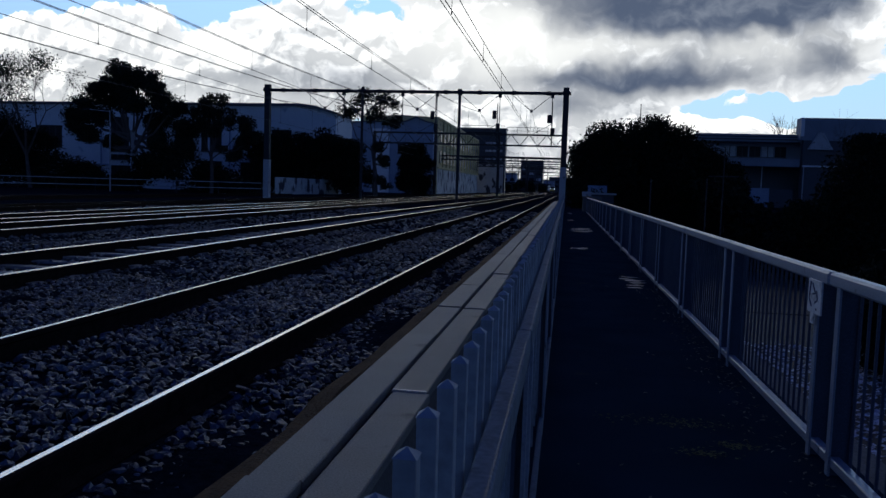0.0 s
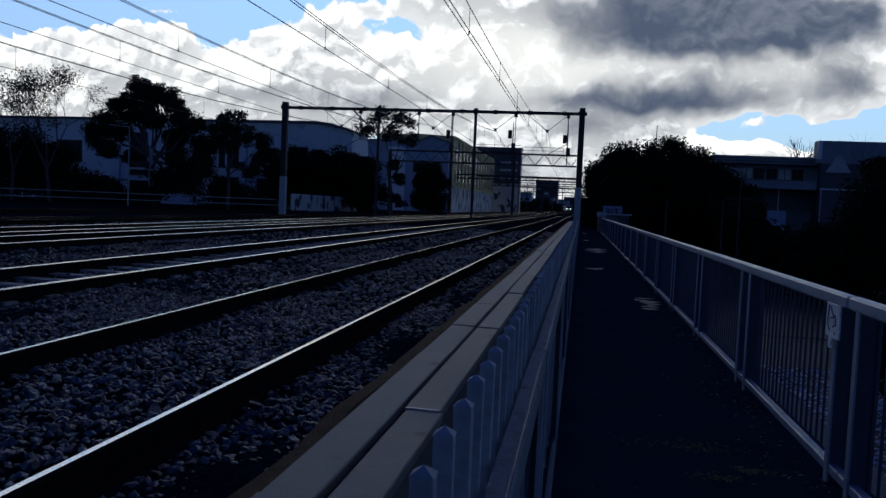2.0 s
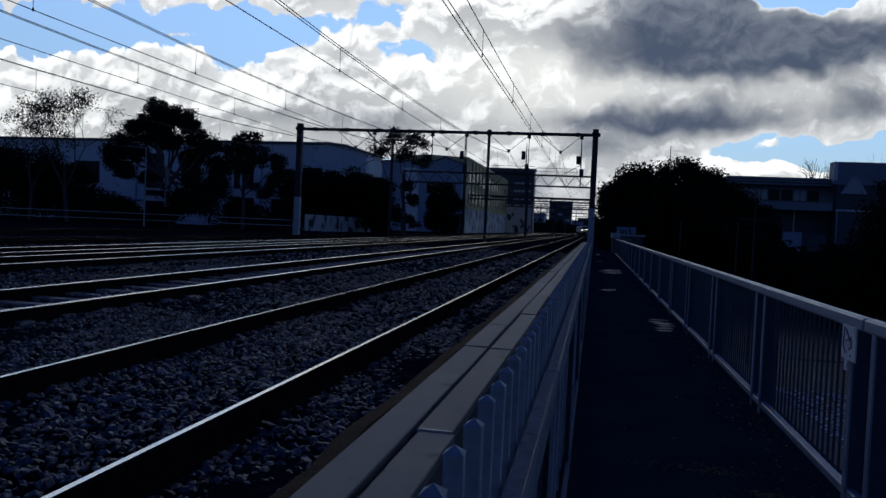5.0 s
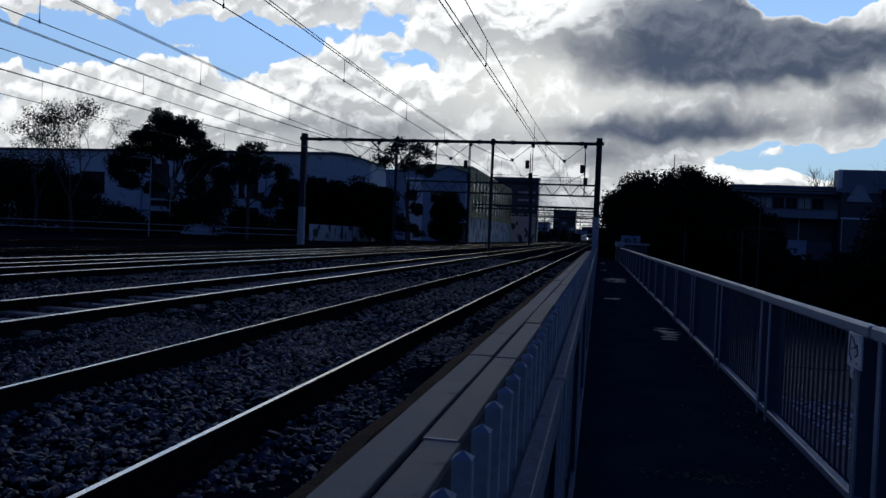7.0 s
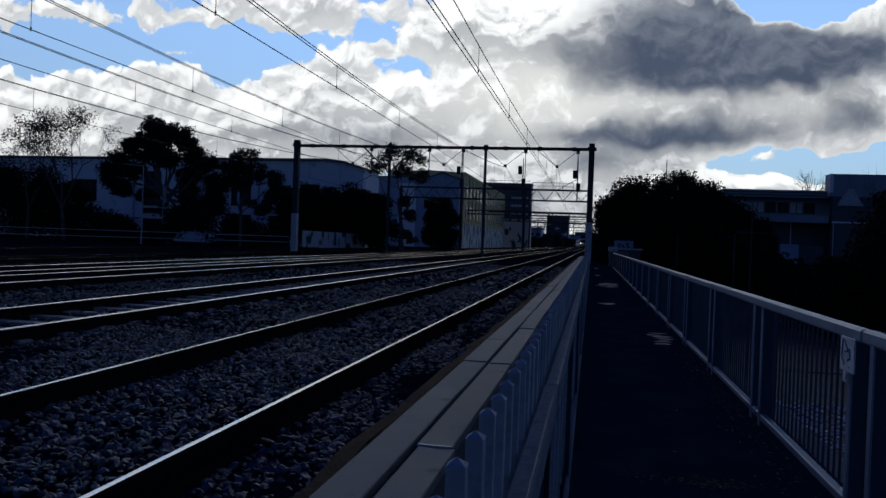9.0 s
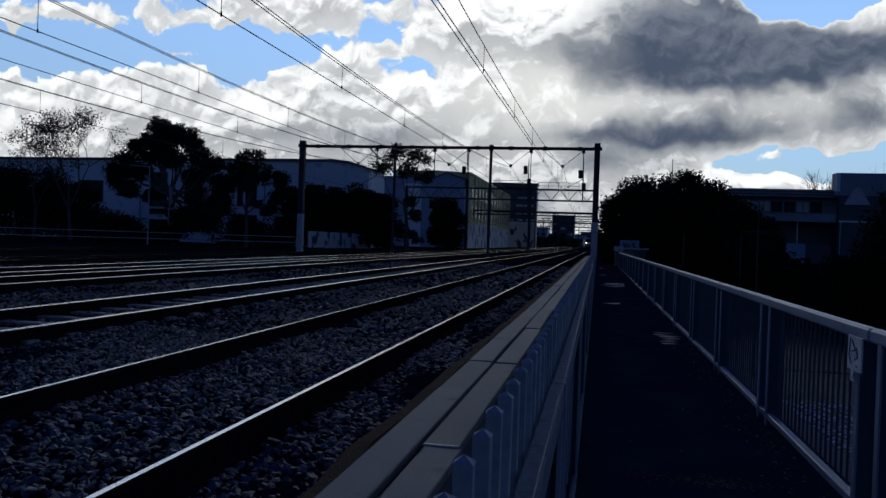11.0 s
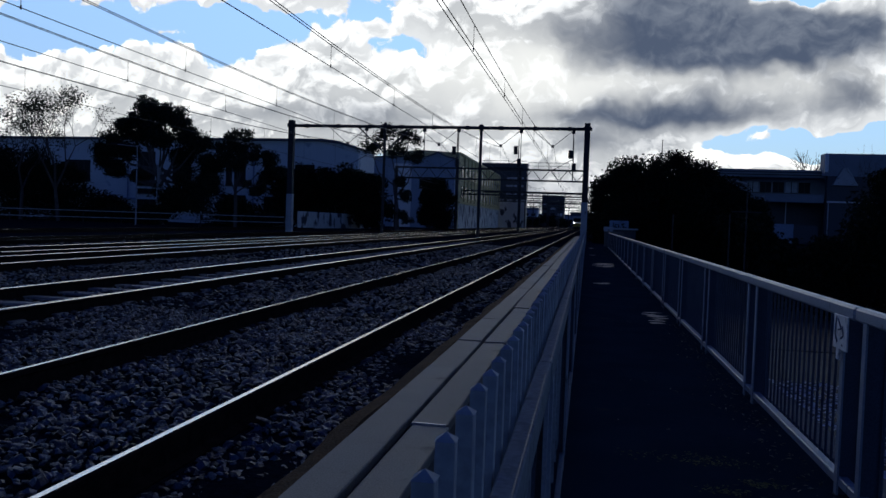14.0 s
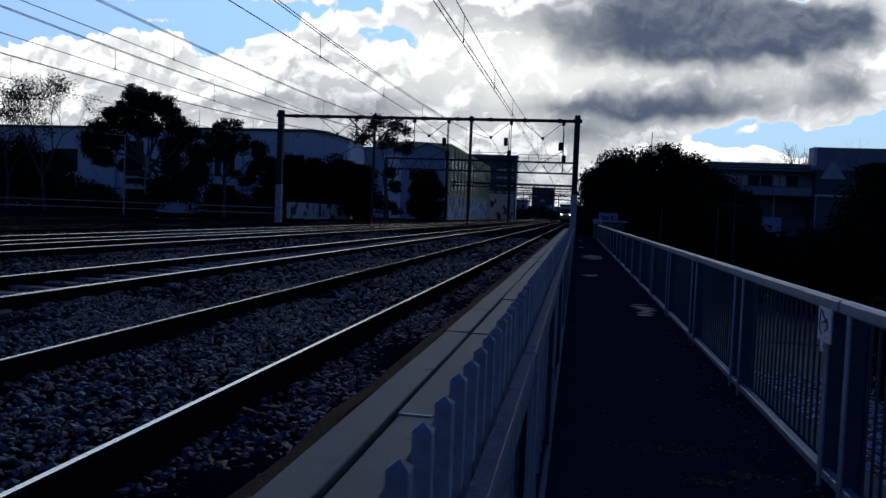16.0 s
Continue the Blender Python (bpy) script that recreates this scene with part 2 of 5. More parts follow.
DULLPAINT = material("dull_weathered_rail", (0.13, 0.165, 0.205), (0.18, 0.215, 0.25), 0.9, 0, 5, 0.1, 70, spots=(0.09, 0.11, 0.135), spot_scale=16, spot_edge=(0.56, 0.72), spec=0.1)
# darker fence paint: the shade on bars and webs is put into the colour
SHADEPAINT = material("shaded_fence_paint", (0.035, 0.05, 0.085), (0.07, 0.09, 0.135), 0.55, 0, 4, 0.05, 90, spec=0.3)
EDGEGLINT = material("worn_edge_glint", (0.08, 0.10, 0.13), (0.14, 0.165, 0.20), 0.5, 0, 9, 0.1, 70, spec=0.3)
WORNSTRIP = material("bare_metal_strip", (0.5, 0.5, 0.5), (0.7, 0.7, 0.7), 0.4, 0.6, 30, 0.1, 90)
PICKET = material("weathered_picket", (0.23, 0.26, 0.29), (0.34, 0.37, 0.40), 0.7, 0, 5, 0.06, 40, rand=0.12, spec=0.3)
RAILTOP = material("polished_rail_head", (0.62, 0.58, 0.54), (0.76, 0.71, 0.66), 0.22, 1.0, 12, 0.02, 200)
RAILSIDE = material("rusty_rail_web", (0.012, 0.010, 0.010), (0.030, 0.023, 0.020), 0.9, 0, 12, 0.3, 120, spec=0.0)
SLEEPER = material("concrete_sleeper", (0.14, 0.14, 0.145), (0.3, 0.295, 0.29), 0.6, 0, 6, 0.3, 70, rand=0.2, spec=0.1)
STEEL = material("dark_gantry_steel", (0.020, 0.023, 0.028), (0.045, 0.050, 0.058), 0.7, 0, 3, 0.1, 60, spec=0.3)
PALEPOST = material("pale_painted_mast_base", (0.36, 0.37, 0.39), (0.5, 0.51, 0.53), 0.8, 0, 1.5, 0.15, 40, spots=(0.2, 0.2, 0.2), spot_scale=3)
WIRE = material("copper_wire", (0.02, 0.02, 0.022), (0.04, 0.04, 0.042), 0.6, 0.0, 3, 0.0, 60, spec=0.3)
INSULATOR = material("brown_porcelain", (0.03, 0.02, 0.018), (0.06, 0.04, 0.03), 0.35, 0, 5, 0, 60)
WHITEWALL = material("pale_render_wall", (0.64, 0.69, 0.75), (0.78, 0.82, 0.86), 0.9, 0, 0.35, 0.1, 12, spots=(0.40, 0.46, 0.56), spot_scale=0.7, spec=0.2)
BLUEWALL = material("blue_grey_cladding", (0.24, 0.30, 0.42), (0.33, 0.40, 0.52), 0.8, 0, 0.3, 0.1, 12, spec=0.25)
CREAMWALL = material("cream_masonry", (0.72, 0.58, 0.28), (0.84, 0.70, 0.38), 0.9, 0, 0.25, 0.15, 8, spots=(0.25, 0.20, 0.12), spot_scale=0.5, spec=0.2)
DARKWALL = material("dark_cladding_and_shade", (0.035, 0.045, 0.065), (0.06, 0.075, 0.10), 0.6, 0, 0.3, 0.05, 12)
ROOF = material("sheet_metal_roof", (0.07, 0.085, 0.115), (0.12, 0.14, 0.18), 0.6, 0, 0.5, 0.1, 10)
GREYBOX = material("grey_metal_cladding", (0.18, 0.21, 0.26), (0.27, 0.30, 0.36), 0.7, 0, 0.5, 0.1, 10, spec=0.3)
WINDOWDARK = material("dark_window_glass", (0.008, 0.010, 0.014), (0.018, 0.022, 0.03), 0.35, 0, 0.8, 0.0, 10, spec=0.15)
WINDOWPALE = material("pale_pane", (0.35, 0.38, 0.42), (0.55, 0.58, 0.62), 0.7, 0, 1.5, 0, 10)
GRAFFITI = material("sprayed_paint_wall", (0.60, 0.58, 0.54), (0.80, 0.78, 0.72), 0.85, 0, 0.9, 0.05, 20, spots=(0.06, 0.065, 0.08), spot_scale=0.9, spot_edge=(0.53, 0.58), stretch=(1, 1, 0.45))
BARK = material("grey_bark", (0.05, 0.045, 0.045), (0.13, 0.12, 0.12), 0.9, 0, 3, 0.5, 30, spec=0.2)
PALEBARK = material("pale_gum_bark", (0.22, 0.22, 0.23), (0.36, 0.36, 0.37), 0.8, 0, 2, 0.2, 20, spec=0.2)
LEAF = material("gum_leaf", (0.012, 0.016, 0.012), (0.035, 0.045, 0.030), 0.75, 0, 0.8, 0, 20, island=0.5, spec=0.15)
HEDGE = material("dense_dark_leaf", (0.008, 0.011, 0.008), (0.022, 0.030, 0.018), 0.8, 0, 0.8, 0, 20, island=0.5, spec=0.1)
SIGNWHITE = material("scratched_white_sign", (0.50, 0.52, 0.56), (0.68, 0.70, 0.74), 0.5, 0, 9, 0.05, 60, spots=(0.3, 0.31, 0.34), spot_scale=14, spot_edge=(0.6, 0.7))
INK = material("blue_marker_ink", (0.03, 0.05, 0.12), (0.05, 0.08, 0.17), 0.6, 0, 20, 0, 60)
TRAINBODY = material("pale_train_paint", (0.45, 0.47, 0.5), (0.6, 0.62, 0.65), 0.35, 0, 0.6, 0, 20)
TRAINYELLOW = material("train_nose_yellow", (0.30, 0.25, 0.04), (0.40, 0.33, 0.05), 0.4, 0, 0.8, 0, 20)
TRAINDARK = material("train_underframe", (0.010, 0.010, 0.012), (0.025, 0.025, 0.028), 0.7, 0, 1, 0.2, 20)
HEADLAMP = glowing("headlamp_glass", (1.0, 1.0, 1.0), 9)


# ---- mesh helpers ----
def link_mesh(name, bm, mats, parent=None, label="", smooth=False):
    me = bpy.data.meshes.new(name)
    bm.normal_update()
    bm.to_mesh(me)
    bm.free()
    for m in mats if isinstance(mats, (list, tuple)) else [mats]:
        me.materials.append(m)
    if smooth:
        for p in me.polygons:
            p.use_smooth = True
    ob = new(name, me)
    if parent:
        ob.parent = parent
    if label:
        ob["label"] = label
    return ob


def part(name, bm, mats, parent, label="", smooth=False):
    return link_mesh(name, bm, mats, parent, label, smooth)


def thing(name, label, category, group="", at=(0, 0, 0)):
    ob = new(name)
    ob.location = at
    return tagged(ob, label, category, group)


def box(bm, x0, x1, y0, y1, z0, z1, bevel=0.0, mat=0):
    r = bmesh.ops.create_cube(bm, size=1.0, matrix=Matrix.Translation(((x0 + x1) / 2, (y0 + y1) / 2, (z0 + z1) / 2)) @
                              Matrix.Diagonal((x1 - x0, y1 - y0, z1 - z0, 1)))
    faces = {f for v in r["verts"] for f in v.link_faces}
    for f in faces:
        f.material_index = mat
    if bevel:
        edges = list({e for f in faces for e in f.edges})
        bmesh.ops.bevel(bm, geom=edges, offset=bevel, segments=1, affect="EDGES", profile=0.5)
    return bm


def boxed(*args, **kw):
    return box(bmesh.new(), *args, **kw)


def tube(bm, a, b, ra, rb=None, sides=8, mat=0, caps=True):
    a, b = Vector(a), Vector(b)
    d = b - a
    if d.length < 1e-6:
        return bm
    m = Matrix.Translation((a + b) / 2) @ d.to_track_quat("Z", "Y").to_matrix().to_4x4()
    r = bmesh.ops.create_cone(bm, cap_ends=caps, segments=sides, radius1=ra, radius2=ra if rb is None else rb, depth=d.length, matrix=m)
    for f in {f for v in r["verts"] for f in v.link_faces}:
        f.material_index = mat
    return bm


def beam(bm, a, b, w, h, mat=0):
    """A square bar from a to b."""
    a, b = Vector(a), Vector(b)
    d = b - a
    m = Matrix.Translation((a + b) / 2) @ d.to_track_quat("Y", "Z").to_matrix().to_4x4() @ Matrix.Diagonal((w, d.length, h, 1))
    r = bmesh.ops.create_cube(bm, size=1.0, matrix=m)
    for f in {f for v in r["verts"] for f in v.link_faces}:
        f.material_index = mat
    return bm


def sweep(bm, profile, points, mat_of=None, closed=True):
    """A profile of (side, up) pairs drawn along points that run roughly ahead."""
    rings = []
    pts = [Vector(p) for p in points]
    for i, p in enumerate(pts):
        d = (pts[min(i + 1, len(pts) - 1)] - pts[max(i - 1, 0)]).normalized()
        side = d.cross(Vector((0, 0, 1))).normalized()
        rings.append([bm.verts.new(p + side * s + Vector((0, 0, u))) for s, u in profile])
    n = len(profile)
    for r0, r1 in zip(rings, rings[1:]):
        for k in range(n if closed else n - 1):
            f = bm.faces.new((r0[k], r1[k], r1[(k + 1) % n], r0[(k + 1) % n]))
            if mat_of:
                f.material_index = mat_of[k]
    if closed:
        bm.faces.new(rings[0])
        bm.faces.new(list(reversed(rings[-1])))
    return bm


def raw_mesh(name, verts, faces, mat, parent=None, label=""):
    me = bpy.data.meshes.new(name)
    me.from_pydata(verts, [], faces)
    me.materials.append(mat)
    me.update()
    ob = new(name, me)
    if parent:
        ob.parent = parent
    if label:
        ob["label"] = label
    return ob


# ---- the lie of the land ----
RAIL_Z = 0.59
TRACKS = [(-1.93, -3.58), (-5.86, -7.33), (-10.55, -12.05), (-13.15, -14.70), (-17.70, -19.30), (-25.4, -27.0)]


def bend(y):
    """How far the line swings aside with the distance."""
    return -1.1e-4 * max(0, y - 240) ** 2 - 5.7e-4 * max(0, y - 480) ** 2


def along(y0, y1, near=4.0):
    ys, y = [], y0
    while y < y1:
        ys.append(y)
        y += near if y < 200 else 12.0
    return ys + [y1]


def make_ground():
    xs = [-3000, -800, -300, -120, -60, -30, -22, -16.5, -12, -8.6, -4.6, -1.3, -1.2, 1.86, 1.87, 6, 20, 60, 150, 500, 3000]
    ys = [-3000, -600, -150, -60, -25, -8, 0, 10, 25, 43, 53, 70, 84, 86, 120, 170, 240, 330, 420, 520, 640, 900, 1600, 4500]

    def height(x, y):
        if y > 85:
            return 0.33
        return -4.5 if x > 1.865 else (-0.02 if x > -1.25 else 0.36)
    bm = bmesh.new()
    grid = [[bm.verts.new((x, y, height(x, y))) for x in xs] for y in ys]
    for j in range(len(ys) - 1):
        for i in range(len(xs) - 1):
            if xs[i] == 1.86 and ys[j] == 43:
                continue    # the street's way under the line
            f = bm.faces.new((grid[j][i], grid[j][i + 1], grid[j + 1][i + 1], grid[j + 1][i]))
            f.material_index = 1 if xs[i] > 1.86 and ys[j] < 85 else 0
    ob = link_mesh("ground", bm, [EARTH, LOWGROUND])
    tagged(ob, "dark crushed stone railway yard above a lower street", "ground", kind="structure")


make_ground()


def make_footpath():
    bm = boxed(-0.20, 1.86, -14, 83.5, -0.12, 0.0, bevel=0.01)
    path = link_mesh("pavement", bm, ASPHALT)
    tagged(path, "worn dark asphalt footpath with cracks and patches", "footpath", kind="structure")
    for name, y0, y1, z0 in (("wall_east", -14, 42.99, -4.6), ("wall_east_far", 53.01, 83.5, -4.6), ("wall_lintel", 43, 53, -0.75)):
        wall = link_mesh(name, boxed(1.862, 2.10, y0, y1, z0, -0.03), WALLCON)
        tagged(wall, "concrete retaining wall under the raised footpath", "retaining wall", kind="structure")
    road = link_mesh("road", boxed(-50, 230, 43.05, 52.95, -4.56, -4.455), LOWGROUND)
    tagged(road, "dark asphalt street passing under the railway", "road", kind="structure")
    bm = boxed(-1.24, -0.205, -14, 83.5, -0.1, 0.02)
    tagged(link_mesh("trim", bm, WALLCON), "narrow concrete ledge behind the fence", "ledge", kind="structure")


make_footpath()


# ---- railway ----
RAIL_PROFILE = [(-0.035, -0.009), (-0.035, -0.035), (-0.010, -0.05), (-0.010, -0.14), (-0.07, -0.16), (-0.07, -0.17),
                (0.07, -0.17), (0.07, -0.16), (0.010, -0.14), (0.010, -0.05), (0.035, -0.035), (0.035, -0.005), (0.016, 0.002), (-0.016, 0.002)]
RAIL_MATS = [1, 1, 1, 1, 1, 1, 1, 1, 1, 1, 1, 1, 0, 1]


def make_tracks():
    for k, (a, b) in enumerate(TRACKS):
        worn = RAIL_MATS if k == 0 or k > 3 else [*RAIL_MATS[:11], 0, 0, 1]
        track = thing("railway_track", "steel railway track on sleepers in dark ballast", "railway track", "tracks side by side")
        ys = along(-12 if k < 2 else 0, 70 if k == 5 else 700, 4.0)
        for x in (a, b):
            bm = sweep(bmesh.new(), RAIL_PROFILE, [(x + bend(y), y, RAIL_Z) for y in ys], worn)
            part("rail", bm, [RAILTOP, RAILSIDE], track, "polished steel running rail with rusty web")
        mid = (a + b) / 2
        me = None
        y = -3.0 if k != 1 else 1.0
        count = 0
        while count < (70 if k < 3 else 40):
            if me is None:
                bm = boxed(-1.3, 1.3, -0.12, 0.12, -0.20, -0.0, bevel=0.025)
                me = bpy.data.meshes.new("sleeper")
                bm.to_mesh(me)
                bm.free()
                me.materials.append(SLEEPER)
            ob = new("sleeper", me)
            ob.parent = track
            lift = -0.135 if k == 1 else -0.185
            ob.location = (mid + random.uniform(-0.02, 0.02), y, RAIL_Z + lift)
            ob.rotation_euler = (0, 0, random.uniform(-0.01, 0.01))
            if k == 1:
                ob.scale = (0.64, 1, 1)
            y += 0.68
            count += 1


make_tracks()


def make_ballast():
    """Loose stones of the near ballast, many thousand in one mesh."""
    rng = np.random.default_rng(4)
    base = np.array([(1, 0, 0), (-1, 0, 0), (0, 1, 0), (0, -1, 0), (0, 0, 1), (0, 0, -1),
                     (0.6, 0.6, 0.5), (-0.6, 0.6, 0.5), (-0.6, -0.6, 0.5), (0.6, -0.6, 0.5)])
    tris = [(4, 6, 7), (4, 7, 8), (4, 8, 9), (4, 9, 6), (6, 2, 7), (7, 1, 8), (8, 3, 9), (9, 0, 6), (6, 0, 2), (7, 2, 1), (8, 1, 3), (9, 3, 0)]
    rows = []
    for x0, x1, y0, y1, n, s in ((-8.8, -1.30, 1.5, 9, 22000, 0.028), (-14, -1.30, 9, 20, 17000, 0.035), (-22, -1.30, 20, 42, 9000, 0.055)):
        x, y = rng.uniform(x0, x1, n), rng.uniform(y0, y1, n)
        size = s * rng.uniform(0.55, 1.5, n)
        rows.append(np.stack([x, y, size], 1))
    stones = np.concatenate(rows)
    keep = np.ones(len(stones), bool)
    for a, b in TRACKS:
        for x in (a, b):
            keep &= np.abs(stones[:, 0] - x) > 0.10
    a, b = TRACKS[1]      # sleepers lie bare in the second track
    keep &= ~((stones[:, 0] < a - 0.05) & (stones[:, 0] > b + 0.05) & (rng.random(len(stones)) < 0.72))
    stones = stones[keep]
    n = len(stones)
    ang = rng.uniform(0, 6.283, n)
    shape = base[None] * rng.uniform(0.6, 1.25, (n, len(base), 1)) * np.stack([rng.uniform(0.8, 1.4, n), rng.uniform(0.6, 1.0, n), rng.uniform(0.45, 0.9, n)], 1)[:, None]
    tilt = rng.normal(0, 0.35, n)
    x, y, z = shape[..., 0], shape[..., 1], shape[..., 2]
    z, x = z * np.cos(tilt)[:, None] + x * np.sin(tilt)[:, None], x * np.cos(tilt)[:, None] - z * np.sin(tilt)[:, None]
    x, y = x * np.cos(ang)[:, None] - y * np.sin(ang)[:, None], x * np.sin(ang)[:, None] + y * np.cos(ang)[:, None]
    level = np.full(n, 0.385)
    for a, b in TRACKS:   # heaped between the rails and on the shoulders
        mid = (a + b) / 2
        level = np.maximum(level, 0.385 + 0.055 * np.exp(-((stones[:, 0] - mid) / 1.4) ** 4))
    level += 0.02 * np.sin(stones[:, 0] * 3.1) * np.sin(stones[:, 1] * 1.7)
    x = x * stones[:, 2:3] + stones[:, 0:1]
    y = y * stones[:, 2:3] + stones[:, 1:2]
    z = z * stones[:, 2:3] + level[:, None]
    verts = np.stack([x, y, z], -1).reshape(-1, 3)
    faces = (np.array(tris)[None] + (np.arange(n) * len(base))[:, None, None]).reshape(-1, 3)
    ob = raw_mesh("ballast", verts.tolist(), faces.tolist(), STONE)
    tagged(ob, "loose dark grey crushed ballast stones between the rails", "ballast", kind="stuff")
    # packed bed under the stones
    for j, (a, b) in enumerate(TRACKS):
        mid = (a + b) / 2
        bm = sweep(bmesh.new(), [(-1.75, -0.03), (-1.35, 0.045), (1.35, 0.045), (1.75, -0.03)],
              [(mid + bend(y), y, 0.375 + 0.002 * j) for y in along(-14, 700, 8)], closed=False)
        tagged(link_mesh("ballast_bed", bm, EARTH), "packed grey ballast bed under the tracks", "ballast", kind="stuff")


make_ballast()


def make_lids():
    """Two rows of concrete lids over the cable trough beside the line."""
    trough = thing("cable_trough", "concrete cable trough with two rows of grey lids", "cable trough")
    body = boxed(-1.15, -0.70, -8, 84, -0.05, 0.49)
    part("body", body, WALLCON, trough)
    near = [-3.4, -0.36, 2.68, 5.71, 7.10, 8.77, 10.25]
    rows = ((-1.138, -0.918, near + [11.8 + 1.52 * k for k in range(47)]), (-0.893, -0.69, [-1.98 + 3.02 * k for k in range(29)]))
    for x0, x1, joints in rows:
        meshes = {}
        for y0, y1 in zip(joints, joints[1:]):
            length = round(y1 - y0, 2)
            if length not in meshes:
                bm = boxed(-(x1 - x0) / 2, (x1 - x0) / 2, 0.006, length - 0.006, -0.055, 0.0, bevel=0.006)
                me = bpy.data.meshes.new("lid")
                bm.to_mesh(me)
                bm.free()
                me.materials.append(CONCRETE)
                meshes[length] = me
            ob = new("lid", meshes[length])
            ob.parent = trough
            ob.location = ((x0 + x1) / 2 + random.uniform(-0.006, 0.006), y0, 0.55 + random.uniform(-0.008, 0.006))
            ob.rotation_euler = (random.uniform(-0.003, 0.003), random.uniform(-0.012, 0.012), random.uniform(-0.003, 0.003))
    part("joint_strip", boxed(-0.885, -0.70, 4.052, 4.062, 0.53, 0.5535), WORNSTRIP, trough, "bright worn metal strip in a lid joint")
    # strip of dry grass and soil along the trough
    bm = bmesh.new()
    sweep(bm, [(-0.16, -0.06), (-0.06, 0.03), (0.05, 0.05), (0.09, 0.0)], [(-1.25 + 0.02 * math.sin(i * 1.7), -6 + i * 0.6, 0.44 + 0.015 * math.sin(i * 2.3)) for i in range(150)], closed=False)
    tagged(link_mesh("verge", bm, VERGE), "strip of brown soil and dry grass beside the trough", "soil", kind="stuff")


make_lids()


# ---- fences ----
def picket_mesh():
    """A square bar with a pyramid top; its tip at the origin."""
    bm = boxed(-0.0125, 0.0125, -0.0125, 0.0125, -1.28, -0.010, bevel=0.0012)
    top = [bm.verts.new((x, y, -0.0105)) for x, y in ((-0.0135, -0.0135), (0.0135, -0.0135), (0.0135, 0.0135), (-0.0135, 0.0135))]
    tip = bm.verts.new((0, 0, 0.0))
    for i in range(4):
        bm.faces.new((top[i], top[(i + 1) % 4], tip))
    bm.faces.new(list(reversed(top)))
    me = bpy.data.meshes.new("picket")
    bm.normal_update()
    bm.to_mesh(me)
    bm.free()
    me.materials.append(PICKET)
    return me


def add_pickets(fence):
    """Bars fixed to the outer side of the cap rail, rising above it."""
    me = picket_mesh()
    y = 0.916 - 0.1422 * 12
    far_bm = bmesh.new()
    while y < 82:
        x, z = -0.155 + random.uniform(-0.002, 0.002), 1.389 + random.uniform(-0.004, 0.003)
        if y < 36:
            ob = new("picket", me)
            ob.parent = fence
            ob.location = (x, y, z)
            ob.rotation_euler = (random.uniform(-0.008, 0.008), random.uniform(-0.008, 0.008), random.uniform(-0.05, 0.05))
        else:
            box(far_bm, x - 0.0125, x + 0.0125, y - 0.0125, y + 0.0125, 0.1, z)
        y += 0.1422
    part("far_pickets", far_bm, PICKET, fence)


